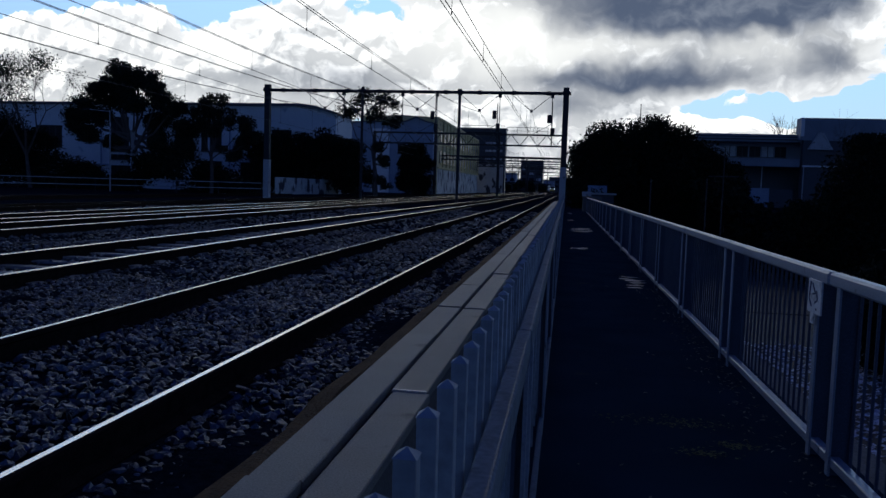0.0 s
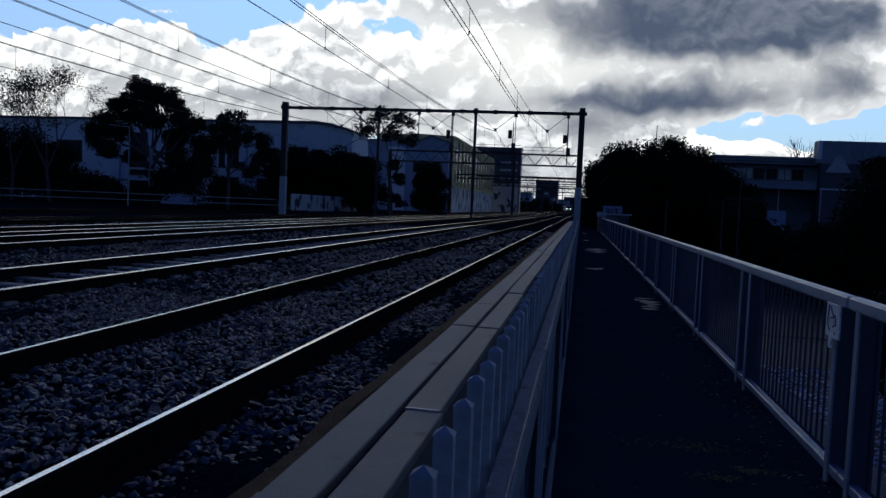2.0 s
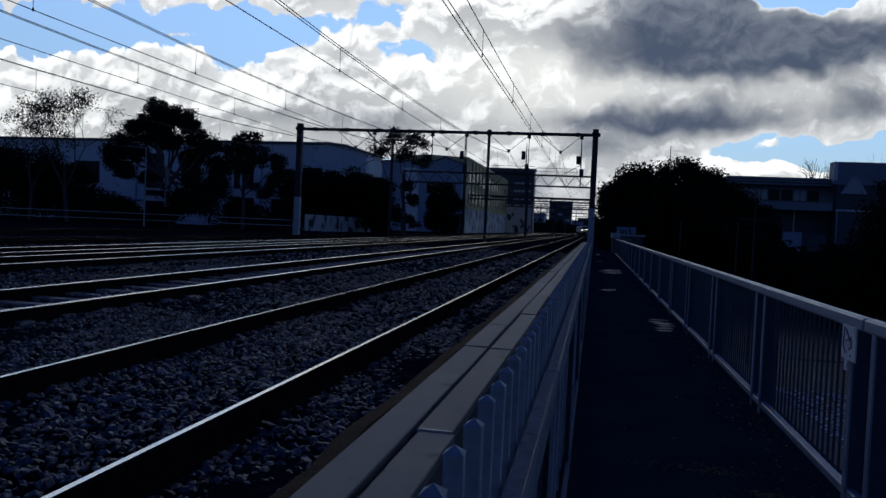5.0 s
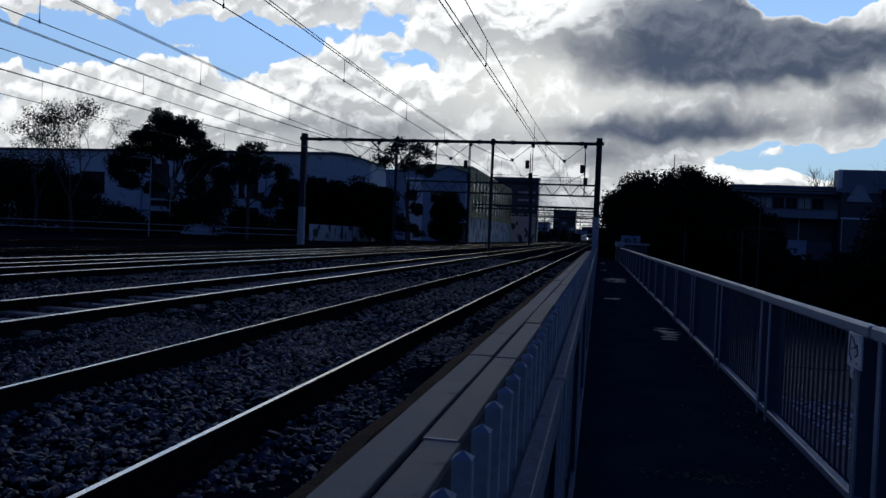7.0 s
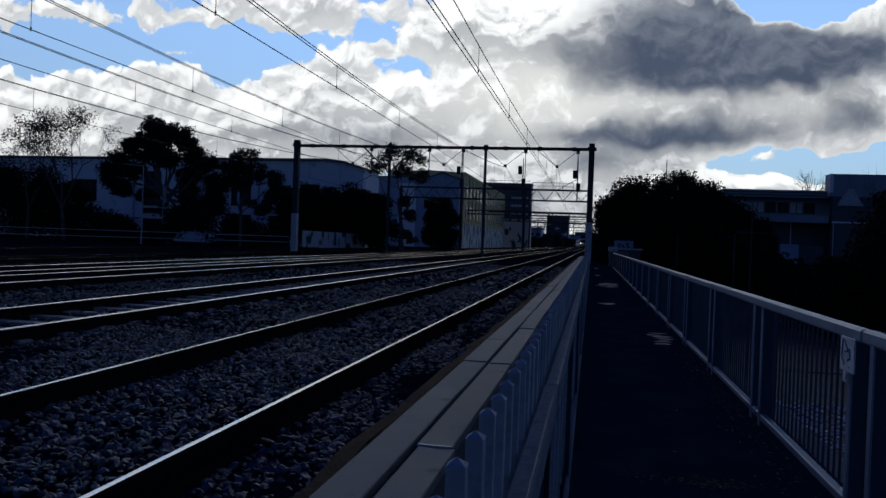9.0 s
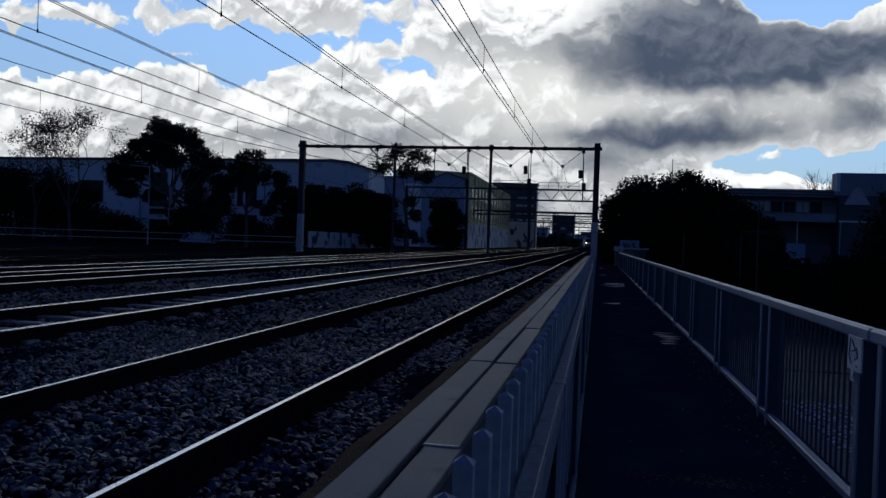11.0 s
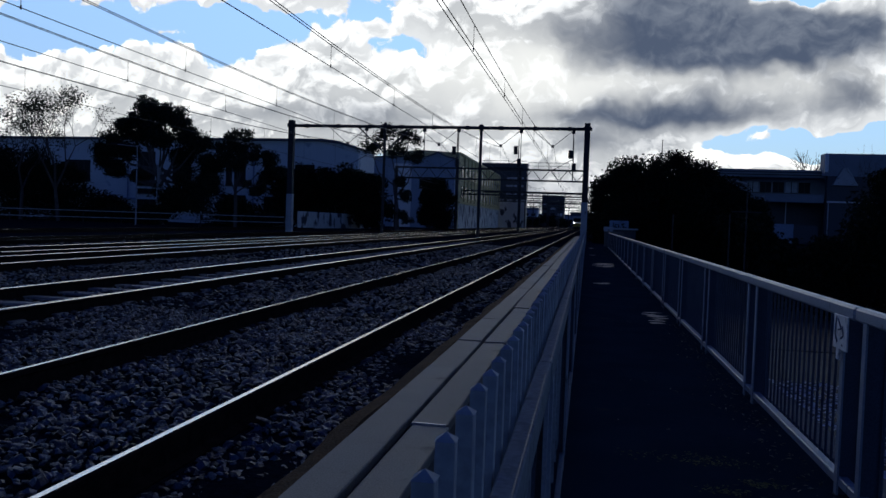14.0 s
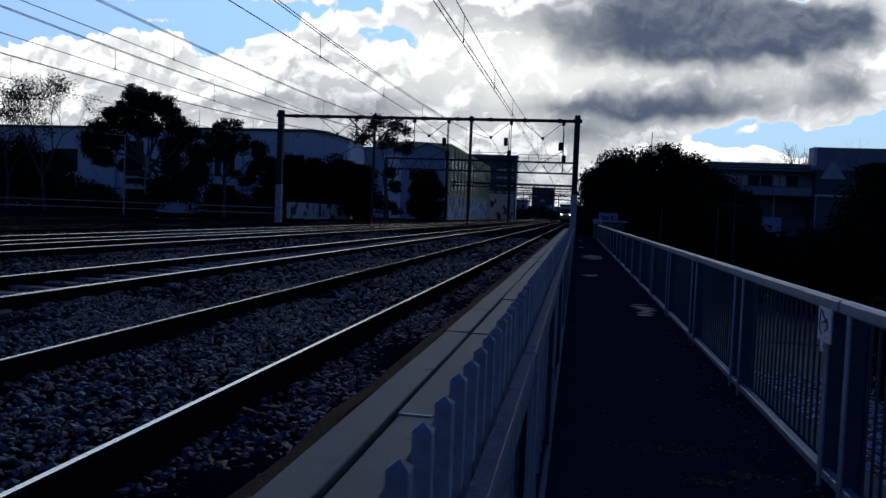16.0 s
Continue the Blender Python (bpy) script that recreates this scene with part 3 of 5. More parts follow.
def make_railing(side, x, first, y_end, label):
    """A railing in bays: cap rail, foot rail, paired posts and round bars. side: +1 when its outside lies towards +x."""
    fence = thing("railing", label, "railing")
    s = side
    lo, hi = sorted((x, x + s * (0.075 if s > 0 else 0.042)))
    y = first - 2.95 * 3
    joints = []
    while y < y_end:
        joints.append(y)
        y += 2.95
    bar_mesh = bpy.data.meshes.new("bar")
    bm = tube(bmesh.new(), (0, 0, 0), (0, 0, 1.04), 0.0095, sides=6, caps=False)
    bm.to_mesh(bar_mesh)
    bm.free()
    bar_mesh.materials.append(SHADEPAINT)
    for y0, y1 in zip(joints, joints[1:]):
        w = random.uniform(-0.004, 0.004)
        bm = boxed(lo + w, hi + w, y0 + 0.003, y1 - 0.003, 1.125, 1.21, bevel=0.014 if s > 0 else 0.004)
        cap = part("cap_rail", bm, PAINT if s > 0 else DULLPAINT, fence)
        if s < 0:
            # thin strip added for the light caught along the cap rail's worn edge
            part("worn_edge", boxed(hi - 0.0085 + w, hi - 0.0055 + w, y0 + 0.01, y1 - 0.2, 1.2, 1.2108), EDGEGLINT, cap, "worn rail edge with its glint put in as a thin strip")
        bm = boxed(lo + 0.01, hi, y0 + 0.004, y1 - 0.004, 0.055, 0.115, bevel=0.006)
        part("foot_rail", bm, PAINT if s > 0 else DULLPAINT, fence)
        if s < 0:
            continue
        if y1 < 45:
            n = 20
            for k in range(1, n):
                ob = new("bar", bar_mesh)
                ob.parent = fence
                ob.location = (x + 0.085, y0 + 0.2 + (y1 - y0 - 0.4) * k / n, 0.10)
        else:
            part("bar_panel", boxed(x + 0.07, x + 0.10, y0 + 0.2, y1 - 0.2, 0.11, 1.13), SHADEPAINT, fence, "close-set upright bars")
    deep = 0.13 if s > 0 else 0.042
    post = bmesh.new()    # an I-section standing with one flange to the path
    ring = [(0, -0.03), (0.012, -0.03), (0.012, -0.006), (deep - 0.012, -0.006), (deep - 0.012, -0.03), (deep, -0.03),
            (deep, 0.03), (deep - 0.012, 0.03), (deep - 0.012, 0.006), (0.012, 0.006), (0.012, 0.03), (0, 0.03)]
    low, high = [post.verts.new((px, py, -1.135)) for px, py in ring], [post.verts.new((px, py, 0)) for px, py in ring]
    for k in range(12):
        f = post.faces.new((low[k], low[(k + 1) % 12], high[(k + 1) % 12], high[k]))
        # all but the path flange carries the darker colour for its shade
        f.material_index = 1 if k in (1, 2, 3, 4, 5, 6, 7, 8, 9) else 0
    bmesh.ops.recalc_face_normals(post, faces=post.faces)
    me = bpy.data.meshes.new("post")
    post.normal_update()
    post.to_mesh(me)
    post.free()
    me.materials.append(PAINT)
    me.materials.append(SHADEPAINT)
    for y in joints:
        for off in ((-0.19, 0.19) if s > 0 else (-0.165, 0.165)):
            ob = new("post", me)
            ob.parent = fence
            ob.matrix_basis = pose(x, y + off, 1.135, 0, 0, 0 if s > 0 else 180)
    return fence


make_railing(1, 1.62, 5.06, 62, "blue-grey painted steel railing beside the footpath")
add_pickets(make_railing(-1, -0.087, 5.41, 82, "blue-grey steel railing with pointed bars along the railway"))


# ---- overhead line ----
PORTALS = [58.0, 117.0, 176.0, 235.0]
CENTRES = [(a + b) / 2 for a, b in TRACKS[:5]]


def catenary(y, lift):
    """Height of the carrying wire: it hangs between the portals."""
    supports = [-12.0] + PORTALS + [300.0]
    for y0, y1 in zip(supports, supports[1:]):
        if y <= y1:
            t = (y - (y0 + y1) / 2) / ((y1 - y0) / 2)
            return 6.1 + lift + 1.3 * t * t
    return 7.4


def make_portal(y, x_left, x_right, columns, z_beam, label):
    portal = thing("overhead_line_portal", label, "gantry", "overhead line portals")
    for x in (x_left, x_right):
        bm = boxed(x - 0.21, x + 0.21, y - 0.21, y + 0.21, 3.35, z_beam + 0.42, bevel=0.015)
        box(bm, x - 0.27, x + 0.27, y - 0.27, y + 0.27, z_beam - 0.02, z_beam + 0.16)
        mast = part("mast", bm, STEEL, portal, "dark square steel mast")
        part("mast_base", boxed(x - 0.225, x + 0.225, y - 0.225, y + 0.225, 0.30, 3.36, bevel=0.015), PALEPOST, mast, "pale painted lower mast")
    bm = tube(bmesh.new(), (x_left - 0.35, y, z_beam), (x_right + 0.35, y, z_beam), 0.12, sides=10)
    n = 9
    for i in range(n):
        x = x_left + (x_right - x_left) * (i + 0.5) / n
        tube(bm, (x - 0.14, y, z_beam), (x + 0.14, y, z_beam), 0.16, sides=10)
    part("beam", bm, STEEL, portal, "round steel cross beam", smooth=False)
    for x in columns:
        bm = tube(bmesh.new(), (x, y, 0.32), (x, y, z_beam + 0.25), 0.11, sides=8)
        tube(bm, (x, y, z_beam - 0.2), (x, y, z_beam + 0.2), 0.18, sides=8)
        part("column", bm, STEEL, portal, "slender steel column")
    for x in columns[:1]:
        for s in (-1, 1):
            part("brace", beam(bmesh.new(), (x, y, z_beam - 2.0), (x + s * 2.1, y, z_beam - 0.05), 0.10, 0.10), STEEL, portal)
    for c in CENTRES:
        if not x_left < c < x_right:
            continue
        # hanger with insulator and steady arm for each track
        for s in (-1, 1):
            bm = beam(bmesh.new(), (c + s * 1.5, y, z_beam - 0.1), (c + s * 0.05, y, 7.42), 0.035, 0.035)
            part("hanger", bm, STEEL, portal)
        bm = bmesh.new()
        for k in range(3):
            tube(bm, (c - 0.10, y, 7.36 + 0.06 * k), (c + 0.10, y, 7.36 + 0.06 * k), 0.05, sides=6)
        part("insulator", bm, INSULATOR, portal, "brown ribbed insulator")
        bm = beam(bmesh.new(), (c + 1.5, y, 6.5), (c + 0.1, y, 5.7), 0.035, 0.035)
        beam(bm, (c + 1.5, y, z_beam - 0.1), (c + 1.5, y, 6.4), 0.05, 0.05)
        part("steady_arm", bm, STEEL, portal)
        bm = boxed(c + 1.38, c + 1.62, y - 0.1, y + 0.1, z_beam - 0.34, z_beam - 0.12)
        part("bracket", bm, STEEL, portal)


make_portal(58.0, -23.1, -0.27, (-15.55, -8.1), 8.72, "tubular steel portal over the tracks with square masts")
make_portal(176.0, -24.0, -0.6, (-9.0,), 8.6, "distant steel portal over the tracks")
make_portal(235.0, -24.5, -0.9, (-8.5,), 8.7, "distant steel portal over the tracks")


def make_wires():
    lows = (5.55, 5.45, 5.60, 5.56, 5.45)
    for k, c in enumerate(CENTRES):
        line = thing("overhead_line", "dark contact and carrying wires over a track", "overhead wire", "overhead lines over the tracks")
        ys = [-12 + 3.5 * i for i in range(72)]
        lift = (0, -0.1, 0.15, 0.05, 0.1)[k]
        stagger = [0.12 * math.sin((y - 10) / 59 * math.pi) for y in ys]
        strands_low, strands_high = ((-0.05, 0.05), (0,)) if k == 0 else ((0,), (-0.05, 0.05))
        for strands, name, zf in ((strands_low, "contact_wire", lambda y: lows[k]), (strands_high, "carrying_wire", lambda y: catenary(y, lift))):
            for s in strands:
                bm = bmesh.new()
                r = 0.011
                prof = [(r * math.cos(a), r * math.sin(a)) for a in (0, 1.26, 2.51, 3.77, 5.03)]
                sweep(bm, prof, [(c + s + g, y, zf(y)) for y, g in zip(ys, stagger)])
                part(name, bm, WIRE, line)
        y = -8.0 + k * 1.3
        while y < 170:
            g = 0.12 * math.sin((y - 10) / 59 * math.pi)
            bm = tube(bmesh.new(), (c + g, y, lows[k]), (c + g, y, catenary(y, lift)), 0.007, sides=5, caps=False)
            tube(bm, (c + g, y, lows[k] - 0.03), (c + g, y, lows[k] + 0.05), 0.018, sides=5)
            part("dropper", bm, WIRE, line)
            y += 6.4 if y < 60 else 9.0


make_wires()


def make_signal(gantry_y, x, z0, z_head, z_top):
    s = thing("railway_signal", "black railway signal head on a slim post", "signal", "signals on the gantry")
    part("post", tube(bmesh.new(), (x, gantry_y - 0.3, z0), (x, gantry_y - 0.3, z_top - 0.6), 0.09, 0.06, sides=8), STEEL, s)
    part("finial", tube(bmesh.new(), (x, gantry_y - 0.3, z_top - 0.6), (x, gantry_y - 0.3, z_top), 0.07, 0.01, sides=6), STEEL, s)
    for dx, z in ((-0.42, z_head), (0.12, z_head - 1.9)):
        head = part("signal_head", boxed(x + dx - 0.3, x + dx + 0.3, gantry_y - 0.75, gantry_y - 0.4, z - 0.62, z + 0.62, bevel=0.08), STEEL, s)
        for dz in (-0.4, 0.0, 0.4):
            part("hood", tube(bmesh.new(), (x + dx, gantry_y - 0.95, z + dz), (x + dx, gantry_y - 0.74, z + dz), 0.15, sides=8), TRAINDARK, head)


def make_truss(y, x0, x1, z0, z1, posts, handrail, label):
    g = thing("signal_gantry", label, "gantry", "lattice gantries over the tracks")
    for z in (z0, z1):
        for dy in (-0.5, 0.5):
            part("chord", boxed(x0, x1, y + dy - 0.08, y + dy + 0.08, z - 0.10, z + 0.10), STEEL, g)
    n = max(2, round((x1 - x0) / (1.7 * (z1 - z0))))
    for i in range(n):
        a, b = x0 + (x1 - x0) * i / n, x0 + (x1 - x0) * (i + 1) / n
        m = (a + b) / 2
        for p, q in (((a, z1), (m, z0)), ((m, z0), (b, z1))):
            part("lattice", beam(bmesh.new(), (p[0], y - 0.5, p[1]), (q[0], y - 0.5, q[1]), 0.09, 0.09), STEEL, g)
    for x in posts:
        part("post", boxed(x - 0.2, x + 0.2, y - 0.2, y + 0.2, 0.3, z1 + 0.15), STEEL, g)
    if handrail:
        h0, h1 = handrail
        bm = beam(bmesh.new(), (h0, y - 0.5, z1 + 1.05), (h1, y - 0.5, z1 + 1.05), 0.06, 0.06)
        beam(bm, (h0, y - 0.5, z1 + 0.55), (h1, y - 0.5, z1 + 0.55), 0.04, 0.04)
        x = h0
        while x <= h1 + 0.01:
            beam(bm, (x, y - 0.5, z1), (x, y - 0.5, z1 + 1.05), 0.05, 0.05)
            x += (h1 - h0) / 4
        part("handrail", bm, STEEL, g)


make_truss(117.0, -29.4, -0.5, 8.15, 9.75, (-29.3, -19.8, -10.2, -0.7), (-9.0, -3.0), "lattice signal gantry with a walkway over the tracks")
make_truss(146.0, -25.0, -0.6, 6.9, 7.6, (-25.0, -0.8), None, "lattice gantry over the tracks")
make_truss(205.0, -26.0, -1.2, 7.4, 8.4, (-26.0, -1.2), None, "lattice gantry over the tracks")
make_truss(265.0, -28.0, -2.2, 7.6, 8.8, (-28.0, -13.0, -2.2), None, "lattice gantry over the tracks")
make_truss(330.0, -30.0, -1.0, 7.8, 9.0, (-30.0, -1.0), None, "lattice gantry over the tracks")
for sx, sz, sh, st in ((-10.55, 8.2, 12.6, 14.7), (-2.45, 8.0, 12.1, 14.8), (-19.9, 8.2, 12.4, 15.5)):
    make_signal(117.0, sx, sz, sh, st)


# ---- buildings ----
def window(parent, x0, x1, z0, z1, y, glass=None, name="window"):
    """A window in a wall that faces -y: pane set in a frame with a sill."""
    w = part(name, boxed(x0, x1, y - 0.03, y + 0.12, z0, z1), glass or WINDOWDARK, parent, "dark glazed window" if not glass else "window with a pale pane")
    bm = boxed(x0 - 0.08, x1 + 0.08, y - 0.14, y - 0.032, z0 - 0.14, z0 - 0.004)
    part("sill", bm, WALLCON, w)
    if x1 - x0 > 1.4:
        n = int((x1 - x0) / 1.1)
        for i in range(1, n + 1):
            x = x0 + (x1 - x0) * i / (n + 1)
            part("mullion", boxed(x - 0.05, x + 0.05, y - 0.06, y - 0.032, z0 + 0.002, z1 - 0.002), STEEL, w)
    return w


def prism(outline, y0, y1):
    """A wall outline in (x, z), pulled back from y0 to y1."""
    bm = bmesh.new()
    a = [bm.verts.new((x, y0, z)) for x, z in outline]
    b = [bm.verts.new((x, y1, z)) for x, z in outline]
    n = len(outline)
    bm.faces.new(a)
    bm.faces.new(list(reversed(b)))
    for i in range(n):
        bm.faces.new((a[(i + 1) % n], a[i], b[i], b[(i + 1) % n]))
    bmesh.ops.recalc_face_normals(bm, faces=bm.faces)
    return bm


def make_warehouse():
    b = thing("warehouse", "long pale rendered warehouse with dark windows", "building")
    wall = part("wall", prism([(-95, 0.2), (-95, 10.35), (-31.8, 10.75), (-29.7, 10.5), (-27.3, 9.85), (-27.3, 0.2)], 90, 97), WHITEWALL, b)
    part("roof", prism([(-95.3, 10.36), (-95.3, 10.62), (-31.8, 11.04), (-29.6, 10.76), (-27.1, 10.06), (-27.1, 9.84), (-27.3, 9.86), (-29.7, 10.51), (-31.8, 10.76)], 89.6, 97.4), ROOF, b)
    for x0, x1, z0, z1 in ((-56.3, -53.9, 4.85, 9.1), (-56.3, -53.7, 3.86, 4.45), (-56.3, -53.7, 1.6, 3.1), (-47.7, -45.4, 5.5, 7.9), (-44.3, -43.5, 5.15, 7.95),
                           (-43.2, -41.7, 5.15, 7.95), (-44.5, -41.6, 2.1, 3.95), (-35.3, -32.8, 5.2, 7.9), (-51.5, -49.2, 5.4, 7.9), (-51.5, -49.2, 1.8, 3.9),
                           (-66.5, -63.0, 5.2, 7.9), (-72.5, -69.0, 5.2, 7.9), (-79.0, -75.5, 5.2, 7.9)):
        window(b, x0, x1, z0, z1, 90)
    part("door", boxed(-39.2, -36.4, 89.9, 90.1, 0.35, 3.9), WINDOWDARK, b, "dark roller door")
    for x in (-57.6, -40.6):
        part("downpipe", tube(bmesh.new(), (x, 89.88, 0.4), (x, 89.88, 10.3), 0.09, sides=6), BLUEWALL, b)
    part("plinth", boxed(-61.5, -56.5, 89.75, 89.99, 3.0, 3.25), BLUEWALL, b)


def make_gabled_hall():
    b = thing("gabled_hall", "blue-grey clad hall with a low gable", "building")
    part("wall", prism([(-48, 0.2), (-48, 12.8), (-29.2, 13.1), (-27.2, 13.9), (-25.5, 13.2), (-24.0, 12.9), (-24.0, 0.2)], 139, 200), BLUEWALL, b)
    part("roof", prism([(-48.3, 12.82), (-48.3, 13.05), (-29.2, 13.33), (-27.2, 14.2), (-25.4, 13.45), (-24.0, 13.15), (-24.0, 12.92), (-25.5, 13.22), (-27.2, 13.92), (-29.2, 13.12)], 138.6, 200.4), ROOF, b)
    part("pier", boxed(-35.2, -32.0, 138.75, 138.99, 0.2, 11.9), WHITEWALL, b, "pale rendered corner strip")
    for x in (-30.5, -28.3):
        window(b, x, x + 1.2, 7.5, 9.2, 139)


def make_cream_building():
    b = thing("cream_building", "long cream masonry building with tall windows and sprayed base", "building")
    # the long side runs along the line
    bm = boxed(-38, -23.5, 141, 206, 0.2, 13.9)
    part("wall", bm, CREAMWALL, b)
    part("parapet", boxed(-38.2, -23.3, 140.8, 206.2, 13.91, 14.35), CREAMWALL, b)
    part("roof", prism([(-38, 14.36), (-30.5, 14.7), (-23.6, 14.36)], 142, 205), ROOF, b)
    part("cornice", boxed(-23.495, -23.2, 140.8, 206.2, 5.0, 5.35), CREAMWALL, b)
    part("sprayed_base", boxed(-23.497, -23.42, 141.2, 206, 0.3, 4.98), GRAFFITI, b, "pale wall base covered in sprayed paint")
    y = 143.6
    while y < 204:
        for z0, z1 in ((6.1, 8.3), (9.9, 12.1)):
            w = part("window", boxed(-23.6, -23.40, y, y + 1.9, z0, z1), WINDOWDARK, b, "tall dark window")
            part("sill", boxed(-23.39, -23.22, y - 0.15, y + 2.05, z0 - 0.25, z0 - 0.01), CREAMWALL, w)
        part("pilaster", boxed(-23.49, -23.26, y + 2.9, y + 3.5, 5.36, 13.9), CREAMWALL, b)
        y += 4.6


def make_tower():
    b = thing("office_block", "dark blue office block with pale window bands", "building")
    part("wall", boxed(-29.6, -17.1, 217, 222, 0.2, 18.0), DARKWALL, b)
    part("roof", boxed(-29.9, -16.9, 216.7, 222.3, 18.01, 18.4), ROOF, b)
    for z in (14.0, 11.85, 9.6):
        window(b, -22.7, -19.7, z, z + 0.55, 217, WINDOWPALE)
        window(b, -18.6, -17.9, z, z + 0.55, 217, WINDOWPALE)
    for z in (16.3, 7.9):
        window(b, -28.6, -18.2, z, z + 0.9, 217)
    part("rail", boxed(-29.4, -17.4, 217.2, 217.3, 19.0, 19.1), STEEL, b)
    w = thing("sprayed_wall", "low pale wall covered in sprayed paint", "wall")
    part("panel", boxed(-25.3, -17.2, 213.0, 213.5, 0.2, 8.2), GRAFFITI, w)
    part("coping", boxed(-25.4, -17.1, 212.9, 213.6, 8.21, 8.45), WALLCON, w)


def make_far_block(x0, x1, y, z, mat, label):
    b = thing("distant_building", label, "building", "distant buildings")
    part("wall", boxed(x0, x1, y, y + 25, 0.2, z), mat, b)
    part("roof", boxed(x0 - 0.4, x1 + 0.4, y - 0.4, y + 25.4, z + 0.01, z + 0.6), ROOF, b)
    n = max(2, int((x1 - x0) / 4.5))
    k = 0
    zz = 4.0
    while zz < z - 2.5:
        for i in range(n):
            xa = x0 + (x1 - x0) * (i + 0.2) / n
            part("window", boxed(xa, xa + (x1 - x0) / n * 0.6, y - 0.06, y + 0.1, zz, zz + 1.8), WINDOWDARK if (i + k) % 3 else WINDOWPALE, b)
        zz += 3.6
        k += 1


make_warehouse()
make_gabled_hall()
make_cream_building()
make_tower()
make_far_block(-30.2, -15.7, 520, 20.5, DARKWALL, "distant dark square office tower")
make_far_block(-75, -36, 560, 13.0, BLUEWALL, "distant low grey building")
make_far_block(-14, 4, 640, 12.0, DARKWALL, "distant low dark building")
make_far_block(-70, -14.5, 620, 9.5, DARKWALL, "distant long dark shed")
make_far_block(-20, -9, 580, 8.5, BLUEWALL, "distant low grey building")
make_far_block(-58, -33, 400, 8.0, DARKWALL, "distant low dark shed beside the tracks")


def make_east_building():
    b = thing("station_hall", "grey flat-roofed hall with glazed upper band and metal box", "building")
    part("roof", boxed(17.0, 32.0, 109.4, 126, 9.0, 10.0), GREYBOX, b, "deep grey roof edge")
    for z in (9.25, 9.6):
        part("fascia", boxed(17.0, 31.9, 109.28, 109.38, z, z + 0.1), STEEL, b)
    part("wall", boxed(17.2, 40.0, 112, 126, 6.01, 8.98), GREYBOX, b)
    # dark wall colour here stands for the canopy's shade
    part("ground_floor", boxed(17.3, 40.0, 112.3, 126, 0.3, 6.0), DARKWALL, b, "ground floor coloured dark for the shade under the canopy")
    for i in range(5):
        x = 21.2 + i * 1.65
        # two panes are coloured pale for the bright reflections in the glass
        window(b, x, x + 1.45, 7.1, 8.5, 112, WINDOWPALE if i in (0, 3) else None)
    part("canopy", boxed(22.8, 30.0, 108.5, 112, 6.1, 6.5), BLUEWALL, b)
    part("canopy_fascia", boxed(22.8, 30.0, 108.3, 108.49, 5.7, 6.75), GREYBOX, b)
    part("upper_box", boxed(29.9, 52, 108, 110.2, 9.2, 12.1), GREYBOX, b, "grey metal clad upper box")
    part("box_end", boxed(29.86, 30.3, 107.9, 107.99, 9.7, 12.1), WHITEWALL, b)
    part("gable", prism([(30.8, 8.0), (32.0, 10.2), (32.6, 10.2), (33.9, 8.0)], 107.6, 107.98), PALEPOST, b, "pale triangular gable panel")
    part("lower_wall", boxed(30.3, 52, 108.02, 109.0, -0.2, 9.19), DARKWALL, b)
    part("parapet", boxed(30.3, 37.0, 107.82, 108.015, 5.75, 5.95), WHITEWALL, b)
    part("corner_pipe", tube(bmesh.new(), (30.5, 107.94, -0.2), (30.5, 107.94, 5.74), 0.07, sides=6), PALEPOST, b)
    part("canopy_post", tube(bmesh.new(), (25.6, 109, 0.2), (25.6, 109, 5.8), 0.07, sides=6), PALEPOST, b)
    v = thing("panel_wall", "pale boarded panels below the hall", "wall")
    part("panel", boxed(23.6, 25.9, 105.8, 106.0, 0.3, 2.8), BLUEWALL, v)
    part("panel", boxed(26.0, 28.8, 105.9, 106.05, 0.3, 2.7), DARKWALL, v)


make_east_building()


